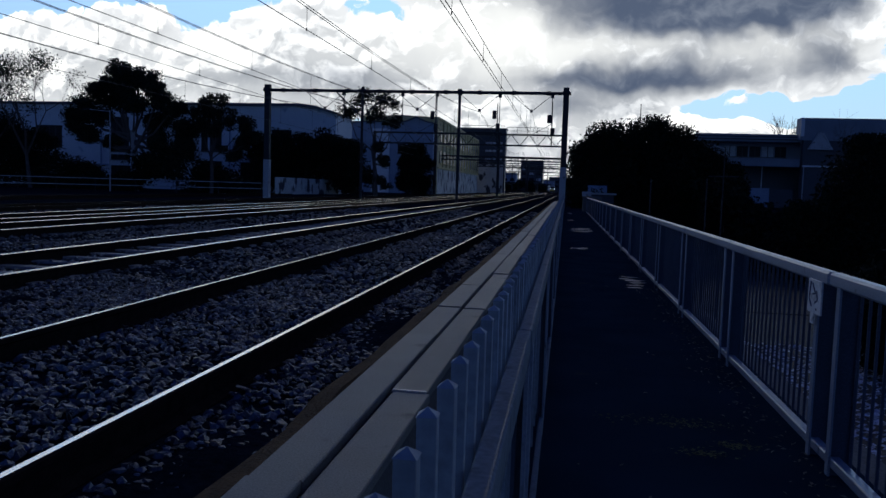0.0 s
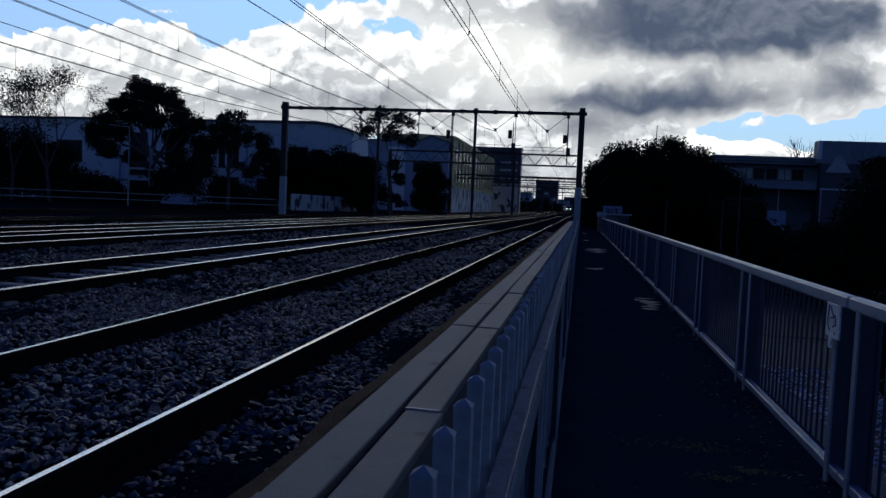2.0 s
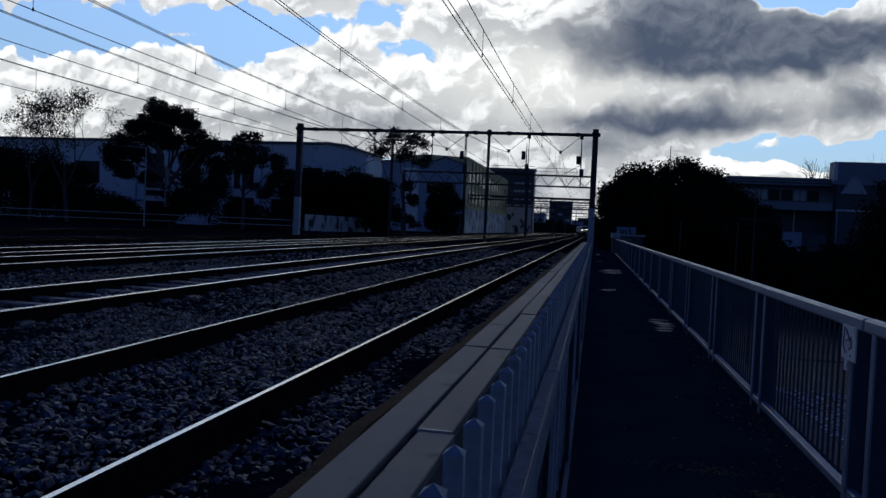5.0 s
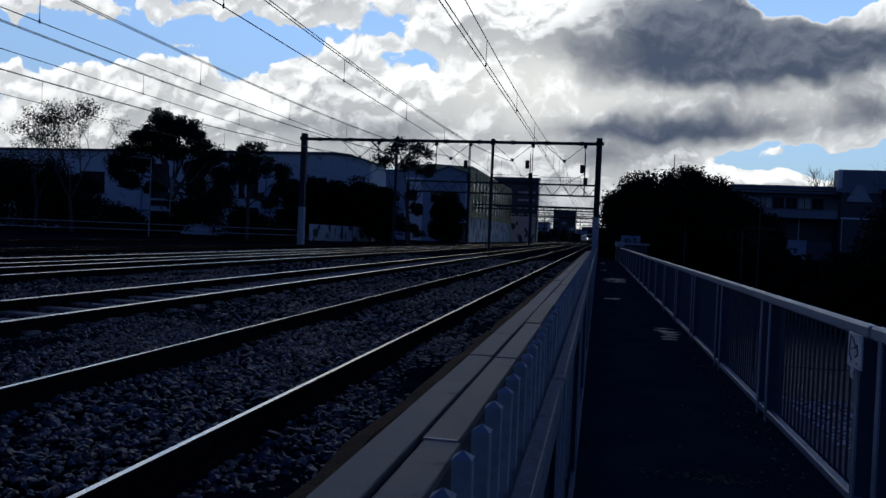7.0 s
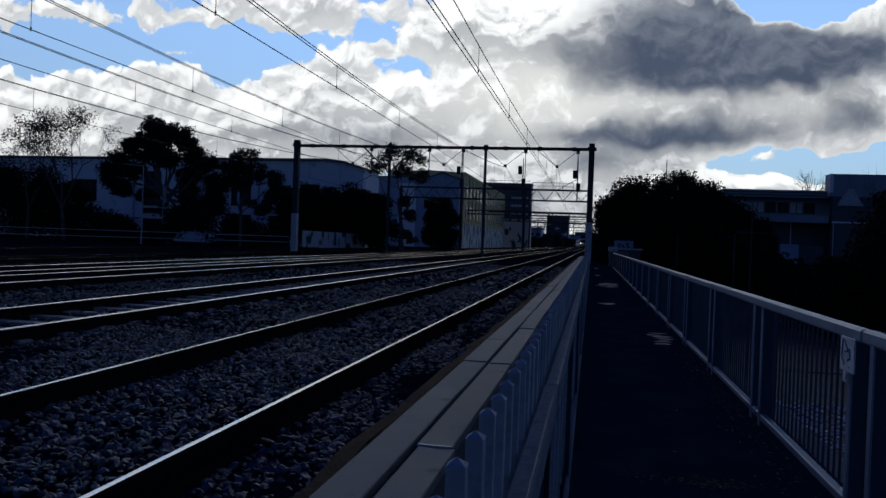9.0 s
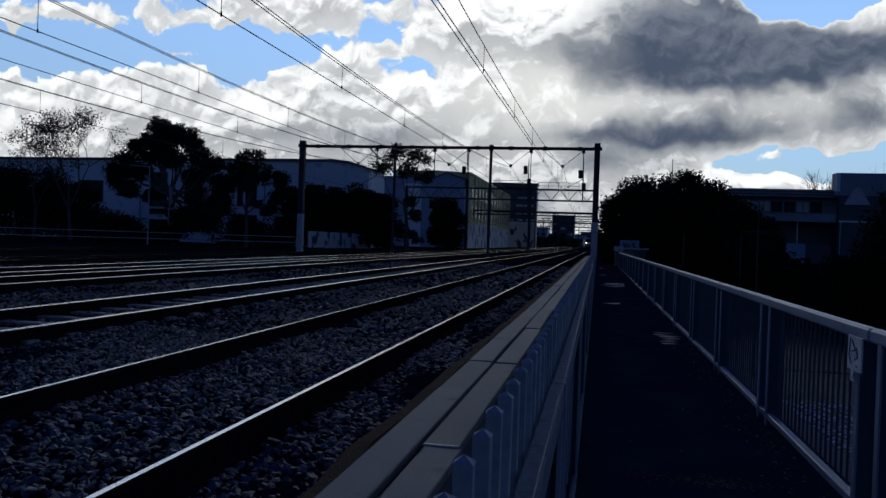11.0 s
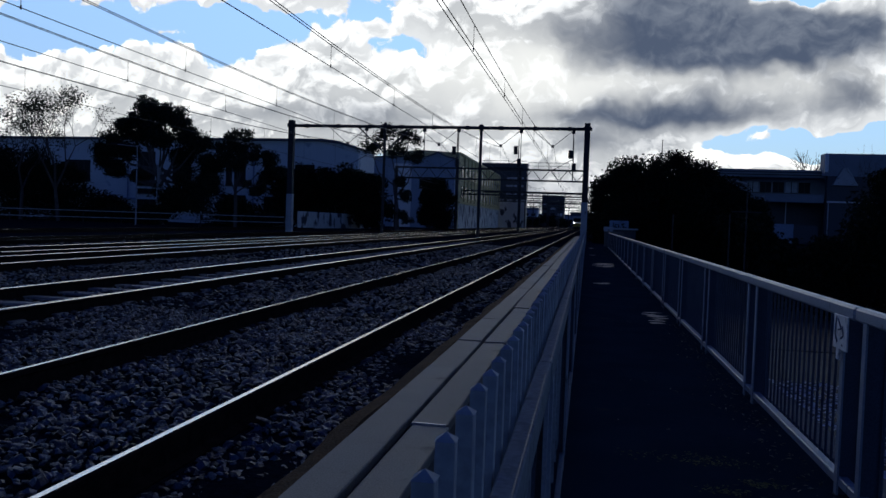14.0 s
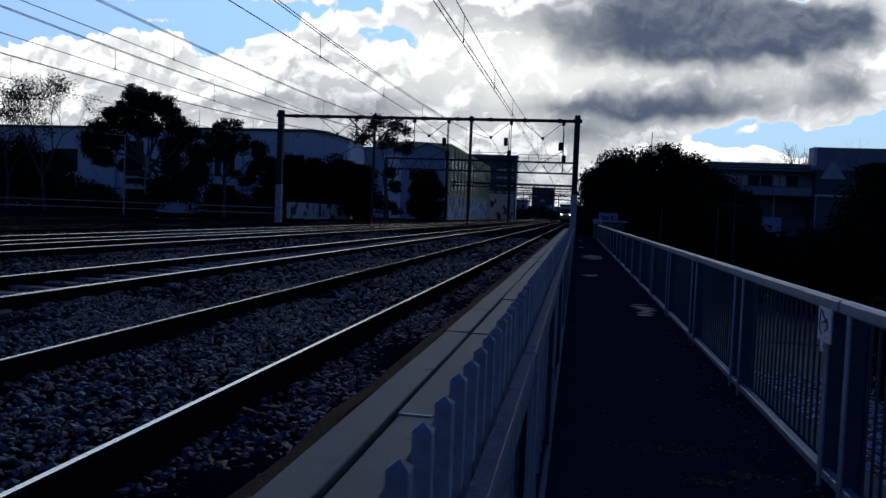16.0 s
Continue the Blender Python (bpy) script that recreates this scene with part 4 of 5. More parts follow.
def make_low_walls():
    g = thing("sprayed_fence", "low pale wall with sprayed paint beside the yard", "wall")
    n = 7
    for i in range(n):
        a, c = i / n, (i + 1) / n - 0.005
        bm = beam(bmesh.new(), (-29.1 + 2.85 * a, 75.3 + 13.0 * a, 1.24 - 0.01 * i), (-29.1 + 2.85 * c, 75.3 + 13.0 * c, 1.24 - 0.01 * i), 0.12, 1.8)
        part("panel", bm, GRAFFITI, g)
    f = thing("yard_fence", "two-rail wire fence at the yard edge", "fence")
    for z0, z1 in ((1.40, 1.50), (0.62, 1.02)):
        part("rail", beam(bmesh.new(), (-75, 66, z0), (-26, 64, z1), 0.06, 0.06), PALEPOST, f)
    for i in range(13):
        x = -74 + 4 * i
        part("post", tube(bmesh.new(), (x, 64 + (-26 - x) / 24.5, 0.3), (x, 64 + (-26 - x) / 24.5, 1.5), 0.04, sides=6), STEEL, f)
    # small cabins at the end of the footpath
    c = thing("concrete_block", "pale concrete block at the end of the railing", "block")
    part("body", boxed(1.45, 3.0, 66, 68, -4.5, 1.25, bevel=0.03), WALLCON, c)
    part("cap", boxed(1.38, 2.1, 65.9, 68.1, 1.26, 1.65, bevel=0.02), PALEPOST, c)
    c = thing("flat_roof_shelter", "low dark shelter with a flat pale roof edge", "shelter")
    part("roof", boxed(2.0, 4.4, 70, 74, 1.42, 1.56), PALEPOST, c)
    part("body", boxed(2.2, 4.2, 70.3, 73.8, -4.5, 1.41), DARKWALL, c)
    part("tank", boxed(2.05, 3.8, 74.5, 77, 1.2, 2.25, bevel=0.05), BLUEWALL, c, "blue-grey tank")
    part("tank_leg", boxed(2.6, 3.2, 75, 76.5, -4.5, 1.19), STEEL, c)


make_low_walls()


def make_lamps():
    for x, y, z0, z1, arm, label in ((-40.15, 64, 0.3, 7.5, -2.6, "slim grey street lamp at the yard edge"), (7.62, 40, -4.5, 4.05, -0.75, "pale street lamp with a short arm"),
                                     (4.17, 40, -4.5, 2.4, 0, "slim grey pole in the street below"), (6.85, 40, -4.5, 2.5, 0, "slim grey pole in the street below"), (7.35, 84, -4.5, 10.9, 0, "thin roof antenna mast")):
        p = thing("street_lamp" if arm else "pole", label, "street lamp" if arm else "pole")
        r = 0.05 if y > 50 else 0.036
        part("post", tube(bmesh.new(), (x, y, z0), (x, y, z1), r * 1.3, r * 0.8, sides=8), PALEPOST if arm < -1 else STEEL, p)
        if arm:
            part("arm", tube(bmesh.new(), (x, y, z1 - 0.1), (x + arm, y, z1 + 0.12), 0.03, sides=6), PALEPOST, p)
            part("lamp_head", boxed(min(x + arm, x + arm * 0.75), max(x + arm, x + arm * 0.75), y - 0.12, y + 0.12, z1 + 0.02, z1 + 0.16, bevel=0.03), STEEL, p)
            if x > 0:
                part("cross_arm", tube(bmesh.new(), (x - 0.7, y, 2.6), (x + 0.7, y, 2.6), 0.03, sides=6), STEEL, p)


make_lamps()


def make_far_masts():
    for x, y, h in ((-20, 290, 11), (-7.2, 300, 10), (-33, 345, 12), (-12.5, 350, 11), (-24, 395, 12), (-16, 420, 13), (-40, 300, 10), (-30, 270, 9.5)):
        m = thing("line_mast", "thin distant line mast with a cross arm", "mast", "distant line masts")
        part("post", boxed(x - 0.16, x + 0.16, y - 0.16, y + 0.16, 0.3, h), STEEL, m)
        part("arm", boxed(x - 2.6, x + 2.6, y - 0.1, y + 0.1, h - 1.6, h - 1.4), STEEL, m)
        part("stay", beam(bmesh.new(), (x, y, h - 0.2), (x + 2.4, y, h - 1.5), 0.08, 0.08), STEEL, m)


make_far_masts()


# ---- trees ----
def leaf_quads(centres, spread, count, size, rng, flat=0.8):
    idx = rng.integers(0, len(centres), count)
    c = np.asarray(centres)[idx]
    p = c[:, :3] + np.clip(rng.normal(0, 1, (count, 3)), -1.7, 1.7) * (c[:, 3:4] * spread) * np.array([1, 1, flat])
    a = rng.normal(0, 1, (count, 3))
    a /= np.linalg.norm(a, axis=1, keepdims=True)
    b = np.cross(a, rng.normal(0, 1, (count, 3)))
    b /= np.linalg.norm(b, axis=1, keepdims=True)
    s = size * rng.uniform(0.6, 1.5, (count, 1))
    n = np.cross(a, b) * s * 0.18
    quad = np.stack([p - a * s, p + b * s * 0.5 + n, p + a * s, p - b * s * 0.5 + n], 1)
    return quad.reshape(-1, 3), np.arange(count * 4).reshape(-1, 4)


def make_tree(label, base, fork, blobs, trunk_r, leaves, size, seed, bark, leaf_mat, clumps=9, spread=0.30, twigs=3, name="tree"):
    """blobs: (x, y, z, radius) of the crown's masses; limbs run from the fork into each."""
    rng = np.random.default_rng(seed)
    t = thing(name, label, "tree" if name == "tree" else name.replace("_", " "))
    bm = bmesh.new()
    base, fork = Vector(base), Vector(fork)
    mid = (base + fork) / 2 + Vector(rng.normal(0, 0.12, 3))
    tube(bm, base, mid, trunk_r * 1.15, trunk_r * 0.9, caps=False)
    tube(bm, mid, fork, trunk_r * 0.9, trunk_r * 0.7, caps=False)
    part("trunk", bm, bark, t)
    bm = bmesh.new()
    tips = []
    for x, y, z, r in blobs:
        end = Vector((x, y, z - r * 0.25))
        root = base.lerp(fork, 0.62 + 0.38 * rng.random())
        knee = root.lerp(end, 0.5) + Vector((rng.normal(0, 0.3), rng.normal(0, 0.3), -0.12 * (end - fork).length))
        w = trunk_r * (0.35 + 0.1 * rng.random())
        tube(bm, root, knee, w, w * 0.7, sides=6, caps=False)
        tube(bm, knee, end, w * 0.7, w * 0.35, sides=6, caps=False)
        for _ in range(clumps):
            d = rng.normal(0, 1, 3)
            d /= np.linalg.norm(d)
            d[2] = d[2] * 0.85
            q = np.array([x, y, z]) + d * r * rng.uniform(0.55, 1.0)
            tips.append((*q, r * rng.uniform(0.7, 1.3)))
            if twigs:
                tube(bm, end, Vector(q), w * 0.28, w * 0.08, sides=4, caps=False)
    part("branchwork", bm, BARK, t)
    if leaves:
        v, f = leaf_quads(tips, spread, leaves, size, rng)
        raw_mesh("crown", v.tolist(), f.tolist(), leaf_mat, t, "dark narrow leaves in clumps")
    return t


def make_bare_tree(label, base, height, lean, seed, bark, leaves=0, leaf_size=0.12, spread_out=0.5, depth=6):
    rng = np.random.default_rng(seed)
    t = thing("tree", label, "tree")
    bm = bmesh.new()
    tips = []

    def grow(p, d, length, r, level):
        q = p + d * length
        tube(bm, p, q, r, r * 0.72, sides=6 if level > 2 else 4, caps=False)
        if level == 0:
            tips.append((*q, 0.8))
            return
        for k in range(2 if rng.random() < 0.7 else 3):
            side = Vector(rng.normal(0, spread_out, 3))
            side.z = side.z * 0.6 + 0.18
            grow(q, (d + side).normalized(), length * rng.uniform(0.66, 0.88), r * rng.uniform(0.5, 0.68), level - 1)
    grow(Vector(base), Vector((*lean, 1)).normalized(), height * 0.27, height * 0.018, depth)
    part("branchwork", bm, bark, t)
    if leaves:
        v, f = leaf_quads(tips, 0.45, leaves, leaf_size, rng)
        raw_mesh("crown", v.tolist(), f.tolist(), LEAF, t, "sparse dark leaves at the twig ends")


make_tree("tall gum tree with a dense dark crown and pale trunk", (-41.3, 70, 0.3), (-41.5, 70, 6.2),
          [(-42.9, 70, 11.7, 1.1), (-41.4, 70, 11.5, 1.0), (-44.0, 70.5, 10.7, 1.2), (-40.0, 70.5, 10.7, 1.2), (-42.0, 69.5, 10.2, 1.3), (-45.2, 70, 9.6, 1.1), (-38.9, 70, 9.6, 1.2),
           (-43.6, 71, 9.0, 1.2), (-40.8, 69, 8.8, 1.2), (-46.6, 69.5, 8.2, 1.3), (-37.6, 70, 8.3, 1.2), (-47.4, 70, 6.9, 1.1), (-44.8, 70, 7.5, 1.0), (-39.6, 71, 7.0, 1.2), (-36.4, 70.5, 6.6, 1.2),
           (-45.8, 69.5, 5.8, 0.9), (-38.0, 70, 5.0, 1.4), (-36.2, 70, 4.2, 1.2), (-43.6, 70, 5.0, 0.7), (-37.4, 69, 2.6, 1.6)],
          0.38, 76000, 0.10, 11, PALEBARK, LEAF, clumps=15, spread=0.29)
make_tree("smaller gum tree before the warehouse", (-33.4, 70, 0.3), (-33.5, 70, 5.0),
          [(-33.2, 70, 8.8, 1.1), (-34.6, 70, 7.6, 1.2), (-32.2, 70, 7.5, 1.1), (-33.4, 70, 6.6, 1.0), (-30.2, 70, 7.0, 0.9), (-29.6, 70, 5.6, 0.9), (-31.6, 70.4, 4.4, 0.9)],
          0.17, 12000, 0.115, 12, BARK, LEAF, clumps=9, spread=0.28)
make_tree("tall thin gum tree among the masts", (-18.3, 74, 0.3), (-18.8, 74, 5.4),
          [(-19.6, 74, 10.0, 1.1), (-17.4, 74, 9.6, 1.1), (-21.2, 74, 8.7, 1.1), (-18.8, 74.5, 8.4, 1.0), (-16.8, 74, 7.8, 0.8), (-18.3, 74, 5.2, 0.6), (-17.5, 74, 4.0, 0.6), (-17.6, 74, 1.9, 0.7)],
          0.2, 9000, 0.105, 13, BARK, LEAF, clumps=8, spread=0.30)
make_bare_tree("sparse wintry tree with thin curved limbs", (-51.0, 68, 0.3), 11.8, (-0.12, 0), 21, BARK, leaves=3200, leaf_size=0.10, spread_out=0.42)
make_bare_tree("sparse wintry tree with thin curved limbs", (-56.0, 69, 0.3), 11.5, (0.05, 0), 25, BARK, leaves=1800, leaf_size=0.10, spread_out=0.42)


def make_bush(label, blobs, leaves, size, seed, mat, spread=0.29, clumps=20):
    x, y, z, r = blobs[0]
    low = 0.3 if z > -1 and x < 1 else -4.5
    make_tree(label, (x, y, low), (x, y, low + 0.8), blobs, 0.16, leaves, size, seed, BARK, mat, clumps=clumps, spread=spread, twigs=0, name="bush")


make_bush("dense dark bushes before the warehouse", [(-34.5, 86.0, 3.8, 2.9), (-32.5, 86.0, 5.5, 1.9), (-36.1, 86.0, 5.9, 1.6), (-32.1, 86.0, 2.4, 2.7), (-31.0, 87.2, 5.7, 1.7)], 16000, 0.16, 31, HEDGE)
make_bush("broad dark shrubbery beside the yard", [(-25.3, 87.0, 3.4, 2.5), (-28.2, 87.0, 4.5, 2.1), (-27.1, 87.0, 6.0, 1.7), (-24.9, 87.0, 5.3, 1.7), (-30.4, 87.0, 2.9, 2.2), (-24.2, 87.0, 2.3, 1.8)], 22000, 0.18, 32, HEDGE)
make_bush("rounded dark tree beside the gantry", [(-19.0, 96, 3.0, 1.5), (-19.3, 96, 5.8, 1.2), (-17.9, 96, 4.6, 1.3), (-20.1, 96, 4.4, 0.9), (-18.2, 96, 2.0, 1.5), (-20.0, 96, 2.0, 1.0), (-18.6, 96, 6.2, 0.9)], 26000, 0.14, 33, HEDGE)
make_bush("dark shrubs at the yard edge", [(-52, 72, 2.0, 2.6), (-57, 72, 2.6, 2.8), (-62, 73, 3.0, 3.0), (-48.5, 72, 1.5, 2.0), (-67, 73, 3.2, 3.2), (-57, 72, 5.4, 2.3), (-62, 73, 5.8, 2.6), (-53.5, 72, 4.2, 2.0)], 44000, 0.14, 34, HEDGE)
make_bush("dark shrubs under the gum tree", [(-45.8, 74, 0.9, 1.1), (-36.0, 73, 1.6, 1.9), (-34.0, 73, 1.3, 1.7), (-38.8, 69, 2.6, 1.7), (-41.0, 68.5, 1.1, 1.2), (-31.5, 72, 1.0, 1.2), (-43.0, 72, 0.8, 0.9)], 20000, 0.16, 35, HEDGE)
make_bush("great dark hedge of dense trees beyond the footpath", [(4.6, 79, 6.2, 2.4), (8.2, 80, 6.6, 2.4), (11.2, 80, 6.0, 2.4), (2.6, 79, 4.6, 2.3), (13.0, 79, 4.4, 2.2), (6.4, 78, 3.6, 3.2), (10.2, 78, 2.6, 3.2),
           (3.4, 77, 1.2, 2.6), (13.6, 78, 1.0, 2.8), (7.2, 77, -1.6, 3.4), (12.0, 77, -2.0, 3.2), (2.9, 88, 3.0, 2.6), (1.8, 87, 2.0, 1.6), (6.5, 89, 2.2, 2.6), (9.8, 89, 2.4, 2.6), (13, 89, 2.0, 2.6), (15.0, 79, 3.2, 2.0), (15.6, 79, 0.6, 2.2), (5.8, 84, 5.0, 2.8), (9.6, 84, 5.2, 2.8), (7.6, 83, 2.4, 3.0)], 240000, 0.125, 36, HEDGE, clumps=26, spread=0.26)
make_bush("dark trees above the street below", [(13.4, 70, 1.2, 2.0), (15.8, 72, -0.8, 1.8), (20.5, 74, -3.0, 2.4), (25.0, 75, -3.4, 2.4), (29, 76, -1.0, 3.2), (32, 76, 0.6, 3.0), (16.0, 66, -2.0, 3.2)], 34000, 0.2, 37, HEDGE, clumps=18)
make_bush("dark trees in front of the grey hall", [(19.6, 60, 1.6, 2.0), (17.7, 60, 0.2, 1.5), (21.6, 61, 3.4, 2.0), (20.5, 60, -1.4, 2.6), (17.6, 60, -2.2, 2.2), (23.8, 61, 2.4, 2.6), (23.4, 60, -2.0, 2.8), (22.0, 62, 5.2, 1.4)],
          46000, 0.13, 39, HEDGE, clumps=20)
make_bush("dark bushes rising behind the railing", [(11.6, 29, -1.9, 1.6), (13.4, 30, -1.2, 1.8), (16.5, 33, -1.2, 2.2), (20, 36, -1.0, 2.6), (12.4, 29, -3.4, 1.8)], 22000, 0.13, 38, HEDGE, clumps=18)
def make_far_woods():
    rng = np.random.default_rng(52)
    spots = [(x, 480 + rng.uniform(0, 60), rng.uniform(1.5, 5.5), rng.uniform(2.5, 4.5)) for x in np.arange(-90, -12, 2.2)]
    spots += [(x, 330 + rng.uniform(0, 30), rng.uniform(1.0, 3.0), rng.uniform(1.8, 3.0)) for x in np.arange(-60, -24, 2.0)]
    v, f = leaf_quads(spots, 0.5, 9000, 0.8, rng)
    tagged(raw_mesh("far_woods", v.tolist(), f.tolist(), HEDGE), "dark line of far trees beside the railway", "trees", kind="stuff")


make_far_woods()
make_bare_tree("bare winter tree before the grey hall", (23.6, 72, -4.5), 11.5, (0.02, 0), 41, BARK, depth=7, spread_out=0.42)
make_bare_tree("bare winter tree before the grey hall", (26.2, 73, -4.5), 12.0, (-0.05, 0), 44, BARK, depth=7, spread_out=0.42)
make_bare_tree("small bare tree behind the hall roof", (35.0, 138, 0.3), 16.0, (0.0, 0), 47, BARK, depth=5, spread_out=0.4)


# ---- small things ----
def make_sign():
    s = thing("small_sign", "small white sign with a blue scrawl tied to the railing", "sign")
    part("plate", boxed(1.588, 1.598, 5.07, 5.335, 0.93, 1.145, bevel=0.003), SIGNWHITE, s)
    ink = bmesh.new()
    for a, b in (((5.36, 1.13), (5.38, 1.02)), ((5.38, 1.02), (5.33, 0.97)), ((5.33, 1.12), (5.26, 1.06)), ((5.26, 1.06), (5.32, 1.05)), ((5.24, 1.08), (5.22, 1.02)), ((5.22, 1.02), (5.27, 1.0)), ((5.23, 0.96), (5.24, 0.965))):
        beam(ink, (1.585, a[0] - 0.085, a[1]), (1.585, b[0] - 0.085, b[1]), 0.004, 0.010)
    part("scrawl", ink, INK, s, "blue marker scrawl")
    part("tie", boxed(1.592, 1.60, 5.22, 5.28, 0.86, 0.93), SIGNWHITE, s)


make_sign()


def make_litter():
    rng = np.random.default_rng(9)
    n = 420
    x = np.where(rng.random(n) < 0.93, 1.62 - np.abs(rng.normal(0, 0.17, n)), rng.uniform(-0.05, 1.5, n))
    y = rng.uniform(2.2, 14, n)
    c = np.stack([x, y, np.full(n, 0.006)], 1)
    a = rng.uniform(0, 6.283, n)
    s = rng.uniform(0.008, 0.028, (n, 1))
    d = np.stack([np.cos(a), np.sin(a), rng.normal(0, 0.2, n)], 1) * s
    e = np.stack([-np.sin(a), np.cos(a), rng.normal(0, 0.2, n)], 1) * s * 0.45
    v = np.stack([c - d, c + e + (0, 0, 0.004), c + d, c - e + (0, 0, 0.004)], 1).reshape(-1, 3)
    tagged(raw_mesh("fallen_leaves", v.tolist(), np.arange(n * 4).reshape(-1, 4).tolist(), LEAF_DRY), "dry fallen leaves along the footpath edge", "leaves", kind="stuff")


make_litter()


def make_patches():
    """Pale patches on the path, each with a ragged outline."""
    rng = np.random.default_rng(17)
    for x0, x1, y0, y1, n in ((1.08, 1.60, 13.7, 15.6, 9), (0.08, 0.85, 22.5, 23.3, 4), (0.2, 1.25, 32.2, 35.5, 8), (0.15, 0.6, 44, 45.5, 3), (0.1, 0.7, 57, 60, 4)):
        bm = bmesh.new()
        for k in range(n):
            cy = y0 + (y1 - y0) * (k + rng.random()) / n
            cx = rng.uniform(x0 + 0.15, x1 - 0.15)
            half, deep = (x1 - x0) * rng.uniform(0.18, 0.45), (y1 - y0) / n * rng.uniform(0.25, 0.5)
            ring = []
            for j in range(14):
                a = j / 14 * 6.283
                r = rng.uniform(0.7, 1.15)
                ring.append(bm.verts.new((min(x1, max(x0, cx + half * r * math.cos(a))), cy + deep * r * math.sin(a), 0.004 + 0.0004 * k)))
            bm.faces.new(ring)
        tagged(link_mesh("pale_patch", bm, PATCH), "pale ragged patch on the dark asphalt path", "path patch", "patches on the path", kind="stuff")
    # low moss and trodden leaves
    for cx, cy, w in ((0.72, 5.75, 0.22), (0.98, 5.72, 0.16), (0.93, 5.08, 0.09), (1.18, 5.3, 0.08)):
        n = 90
        p = np.stack([cx + rng.normal(0, w, n), cy + rng.normal(0, w * 0.45, n), np.full(n, 0.005)], 1)
        a = rng.uniform(0, 6.283, n)
        s = rng.uniform(0.008, 0.022, (n, 1))
        d = np.stack([np.cos(a), np.sin(a), np.zeros(n)], 1) * s
        e = np.stack([-np.sin(a), np.cos(a), np.full(n, 0.15)], 1) * s
        v = np.stack([p - d, p - e * 0.5, p + d, p + e * 0.5], 1).reshape(-1, 3)
        tagged(raw_mesh("moss_patch", v.tolist(), np.arange(n * 4).reshape(-1, 4).tolist(), MOSS), "thin green moss on the asphalt path", "moss", "moss patches", kind="stuff")
    # pale flecks on the street below the railing
    n = 2600
    c = np.stack([rng.uniform(5.0, 11.5, n), rng.uniform(14, 34, n), np.full(n, -4.47)], 1)
    d = np.stack([rng.uniform(0.05, 0.16, n), rng.normal(0, 0.02, n), rng.normal(0, 0.02, n)], 1)
    e = np.stack([rng.normal(0, 0.02, n), rng.uniform(0.03, 0.09, n), rng.uniform(0.01, 0.05, n)], 1)
    v = np.stack([c - d, c - e * (1, 1, 0), c + d, c + e], 1).reshape(-1, 3)
    tagged(raw_mesh("pale_debris", v.tolist(), np.arange(n * 4).reshape(-1, 4).tolist(), FLECKS), "pale flecks scattered on the street below", "stones", kind="stuff")


MOSS = material("dull_moss", (0.05, 0.065, 0.03), (0.10, 0.12, 0.06), 0.9, 0, 12, 0.2, 60, island=0.4, spec=0.1)
PATCH = material("pale_path_tone", (0.14, 0.15, 0.16), (0.26, 0.27, 0.29), 0.6, 0, 6, 0.2, 80, spec=0.3)
make_patches()


# ---- the train ----
FRONT = [(t, 455.0 - 16.2 * t) for t in (0, 2, 4, 6, 8, 10, 12, 14, 16)]
CAR = 23.0


def make_car(leading):
    car = thing("train_car", "pale suburban train car with yellow nose and lit headlamps" if leading else "pale suburban train car with dark windows",
                "train", "cars of the train")
    body = boxed(-1.5, 1.5, 0.2, CAR - 0.2, 1.05, 3.75, bevel=0.12)
    part("body", body, TRAINBODY, car)
    bm = boxed(-1.30, 1.30, 0.4, CAR - 0.4, 3.70, 4.05, bevel=0.15)
    part("roof", bm, ROOF, car)
    part("underframe", boxed(-1.35, 1.35, 0.6, CAR - 0.6, 0.35, 1.04), TRAINDARK, car)
    for s in (-1, 1):
        for i in range(7):
            y = 2.0 + i * 2.9
            part("window", boxed(min(s * 1.49, s * 1.51), max(s * 1.49, s * 1.51), y, y + 1.9, 2.2, 3.1), WINDOWDARK, car)
    for y in (3.5, CAR - 3.5):
        bogie = part("bogie", boxed(-1.2, 1.2, y - 1.6, y + 1.6, 0.30, 0.75, bevel=0.05), TRAINDARK, car)
        for dy in (-1.0, 1.0):
            for s in (-1, 1):
                part("wheel", tube(bmesh.new(), (s * 0.75, y + dy, 0.45), (s * 0.87, y + dy, 0.45), 0.45, sides=14), RAILSIDE, bogie)
    if leading:
        part("nose", boxed(-1.46, 1.46, 0.06, 0.22, 0.70, 1.72, bevel=0.05), TRAINYELLOW, car, "yellow lower nose")
        part("windscreen", boxed(-1.32, 1.32, 0.10, 0.24, 2.12, 3.25, bevel=0.03), WINDOWDARK, car, "wide dark windscreen")
        part("destination_panel", boxed(-0.6, 0.6, 0.12, 0.24, 3.36, 3.60), WINDOWPALE, car)
        part("coupler", boxed(-0.2, 0.2, -0.35, 0.1, 0.55, 0.95, bevel=0.04), TRAINDARK, car)
        for s in (-1, 1):
            part("headlamp", tube(bmesh.new(), (s * 1.06, -0.02, 1.92), (s * 1.06, 0.11, 1.92), 0.15, sides=12), HEADLAMP, car, "glowing headlamp")
    return car


def car_rows(back):
    rows = []
    for t, y in FRONT:
        a, b = y + back, y + back + CAR
        xa, xb = CENTRES[0] + bend(a), CENTRES[0] + bend(b)
        rows.append((t, pose(xa, a, RAIL_Z, 0, 0, math.degrees(-math.atan2(xb - xa, b - a)))))
    return rows


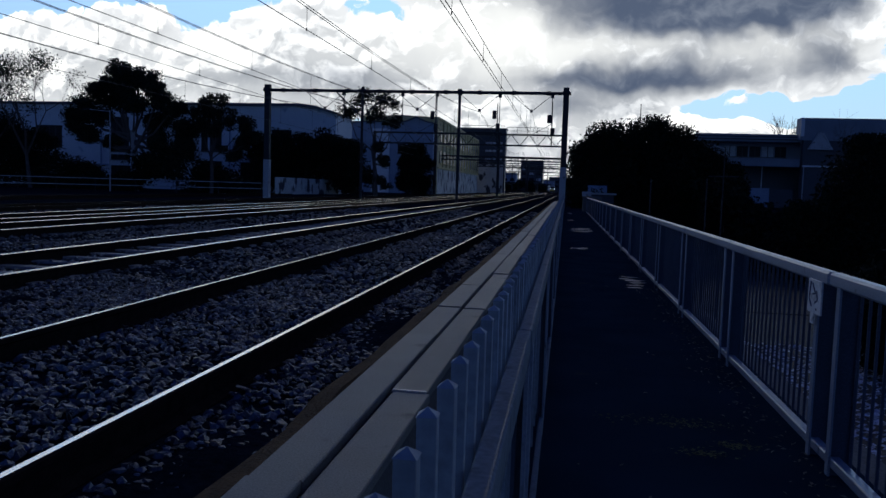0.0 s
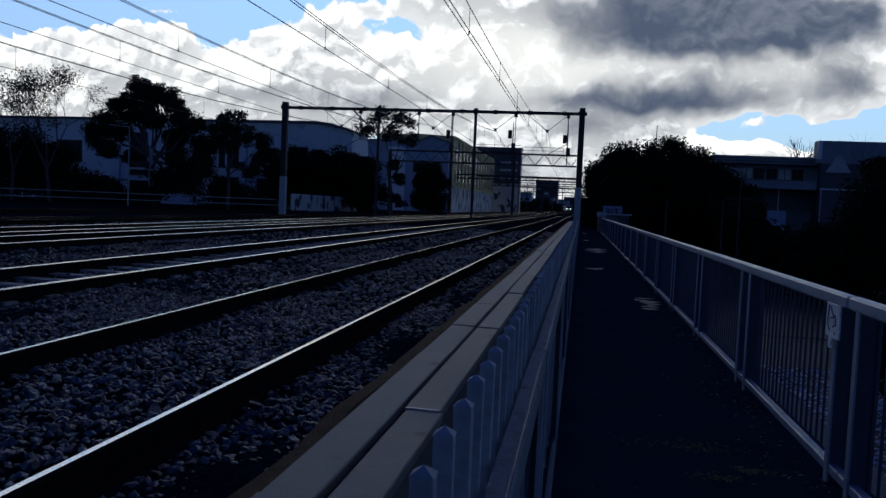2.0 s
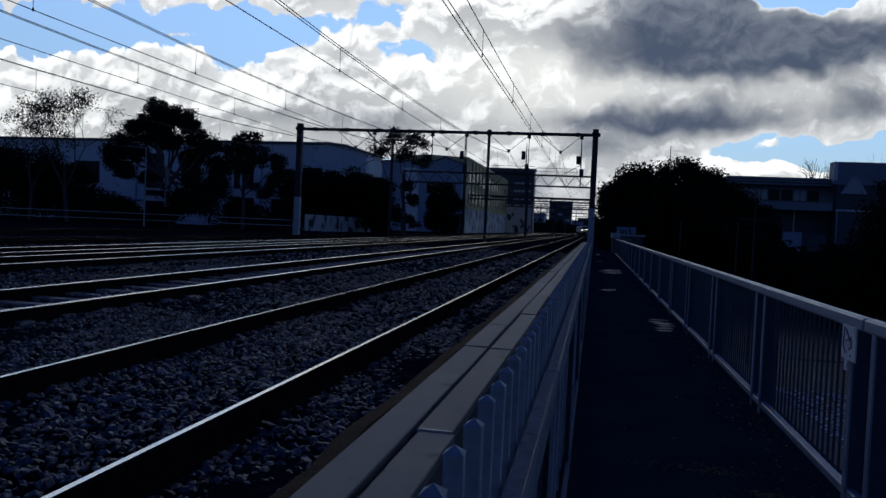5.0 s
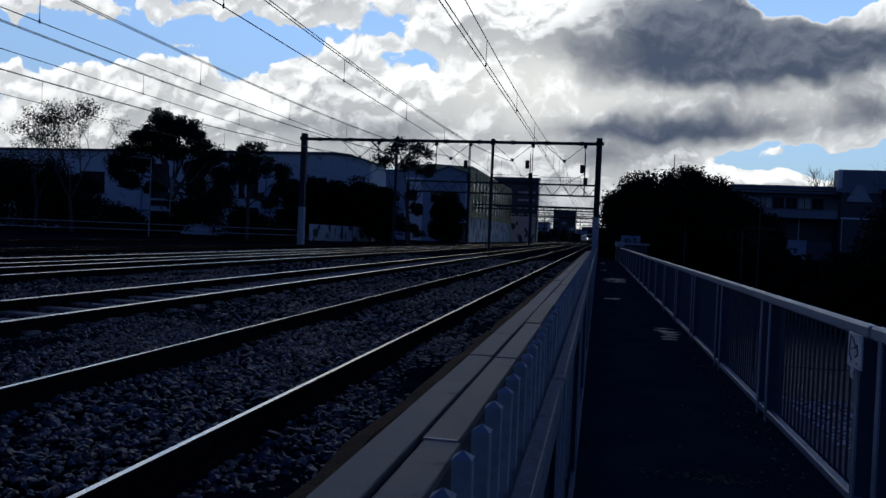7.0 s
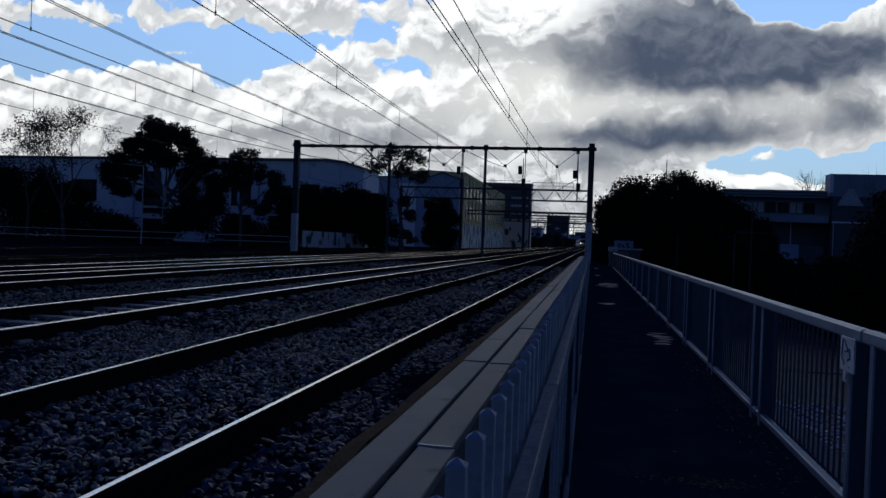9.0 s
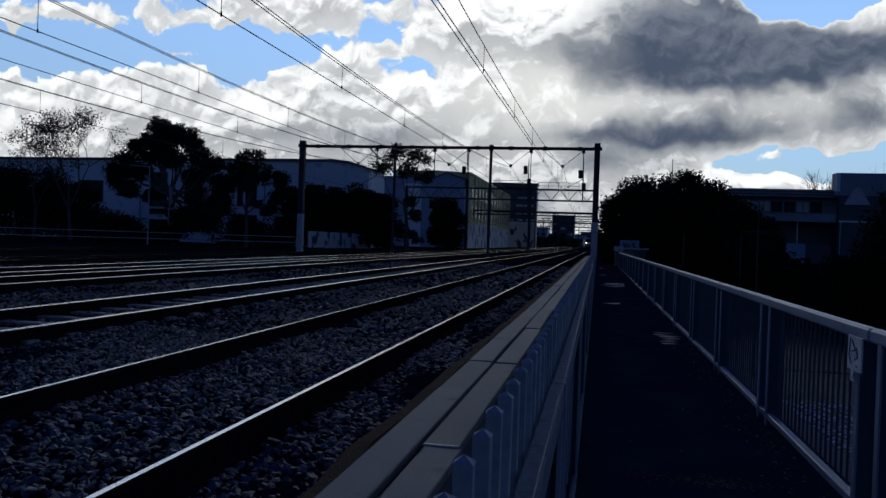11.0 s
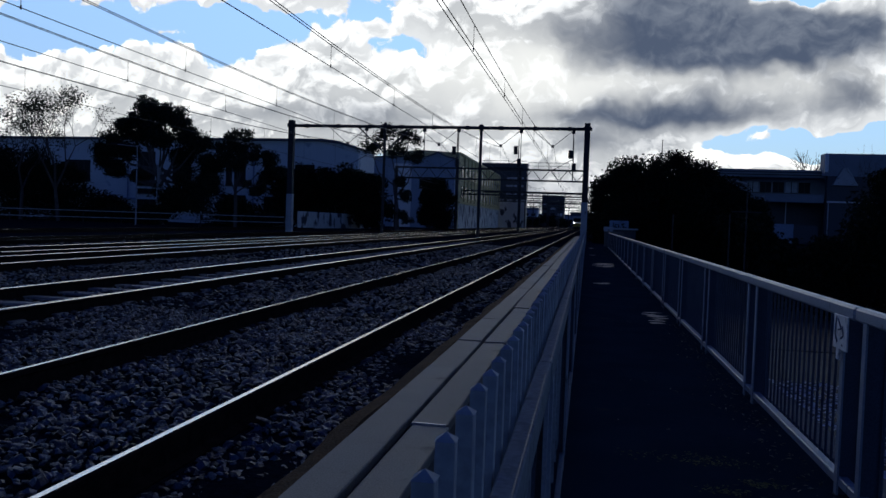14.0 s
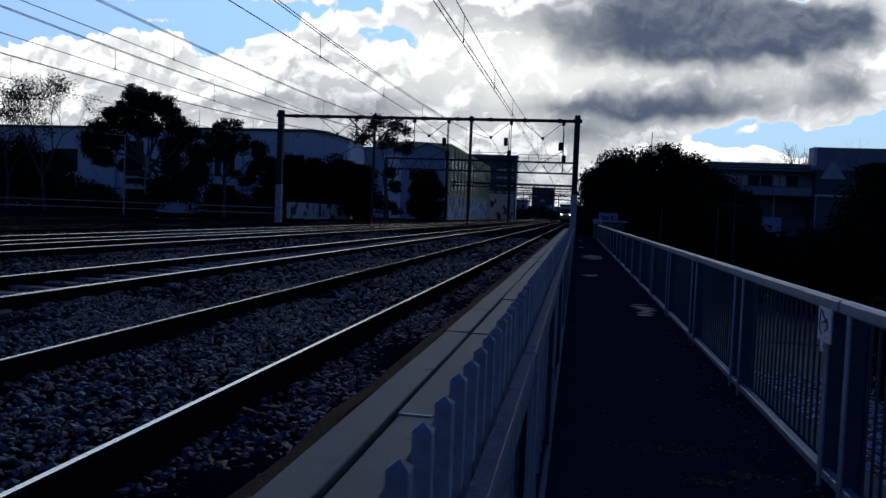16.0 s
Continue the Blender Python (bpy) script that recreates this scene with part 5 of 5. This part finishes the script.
def make_truck():
    truck = thing("box_truck", "pale box truck with white roof edge passing on the street", "truck")
    body = part("cargo_box", boxed(-9.0, 0.0, -1.15, 1.15, 0.95, 3.40, bevel=0.02), TRUCKBOX, truck, "pale blue-grey cargo box")
    for y in (-1.19, 1.13):
        part("roof_edge", boxed(-9.05, 0.05, y, y + 0.06, 3.36, 3.46), SIGNWHITE, body, "white roof edge")
    part("roof_cover", boxed(-9.03, 0.03, -1.12, 1.12, 3.402, 3.44), SIGNWHITE, body)
    for k, (x, w) in enumerate(((-3.1, 0.5), (-2.5, 0.42), (-2.0, 0.4), (-1.5, 0.4), (-1.0, 0.42))):
        part("lettering", boxed(x, x + w - 0.08, -1.158, -1.148, 2.72, 3.02), WINDOWDARK, body, "dark lettering bar")
    cab = boxed(-11.2, -9.25, -1.1, 1.1, 0.75, 2.85, bevel=0.12)
    c = part("cab", cab, SIGNWHITE, truck, "white driver's cab")
    part("windscreen", boxed(-11.24, -11.18, -0.95, 0.95, 1.75, 2.6), WINDOWDARK, c)
    for y in (-1.12, 1.08):
        part("side_window", boxed(-10.9, -9.9, y, y + 0.04, 1.8, 2.5), WINDOWDARK, c)
    part("wind_deflector", boxed(-10.6, -9.3, -0.9, 0.9, 2.86, 3.25, bevel=0.1), SIGNWHITE, c)
    part("chassis", boxed(-11.0, -0.1, -0.5, 0.5, 0.55, 0.94), TRAINDARK, truck)
    for x in (-10.2, -2.4):
        for y in (-1.05, 0.78):
            w = part("wheel", tube(bmesh.new(), (x, y, 0.48), (x, y + 0.27, 0.48), 0.48, sides=18), TRAINDARK, truck)
            part("hub", tube(bmesh.new(), (x, y - 0.01, 0.48), (x, y + 0.28, 0.48), 0.2, sides=12), STEEL, w)
    return truck


TRUCKBOX = material("pale_truck_panel", (0.40, 0.47, 0.58), (0.5, 0.57, 0.68), 0.45, 0, 1.2, 0.03, 30, rand=0.01)
TRUCK = make_truck()
CARS = [make_car(True)] + [make_car(False) for _ in range(5)]


def motions():
    for k, car in enumerate(CARS):
        walk(car, car_rows(k * CAR))
    walk(TRUCK, [(t, pose(13.2 - 14.5 * (t - 13.4), 48.2, -4.455)) for t in (0, 4, 8, 12, 14, 16)])


motions()
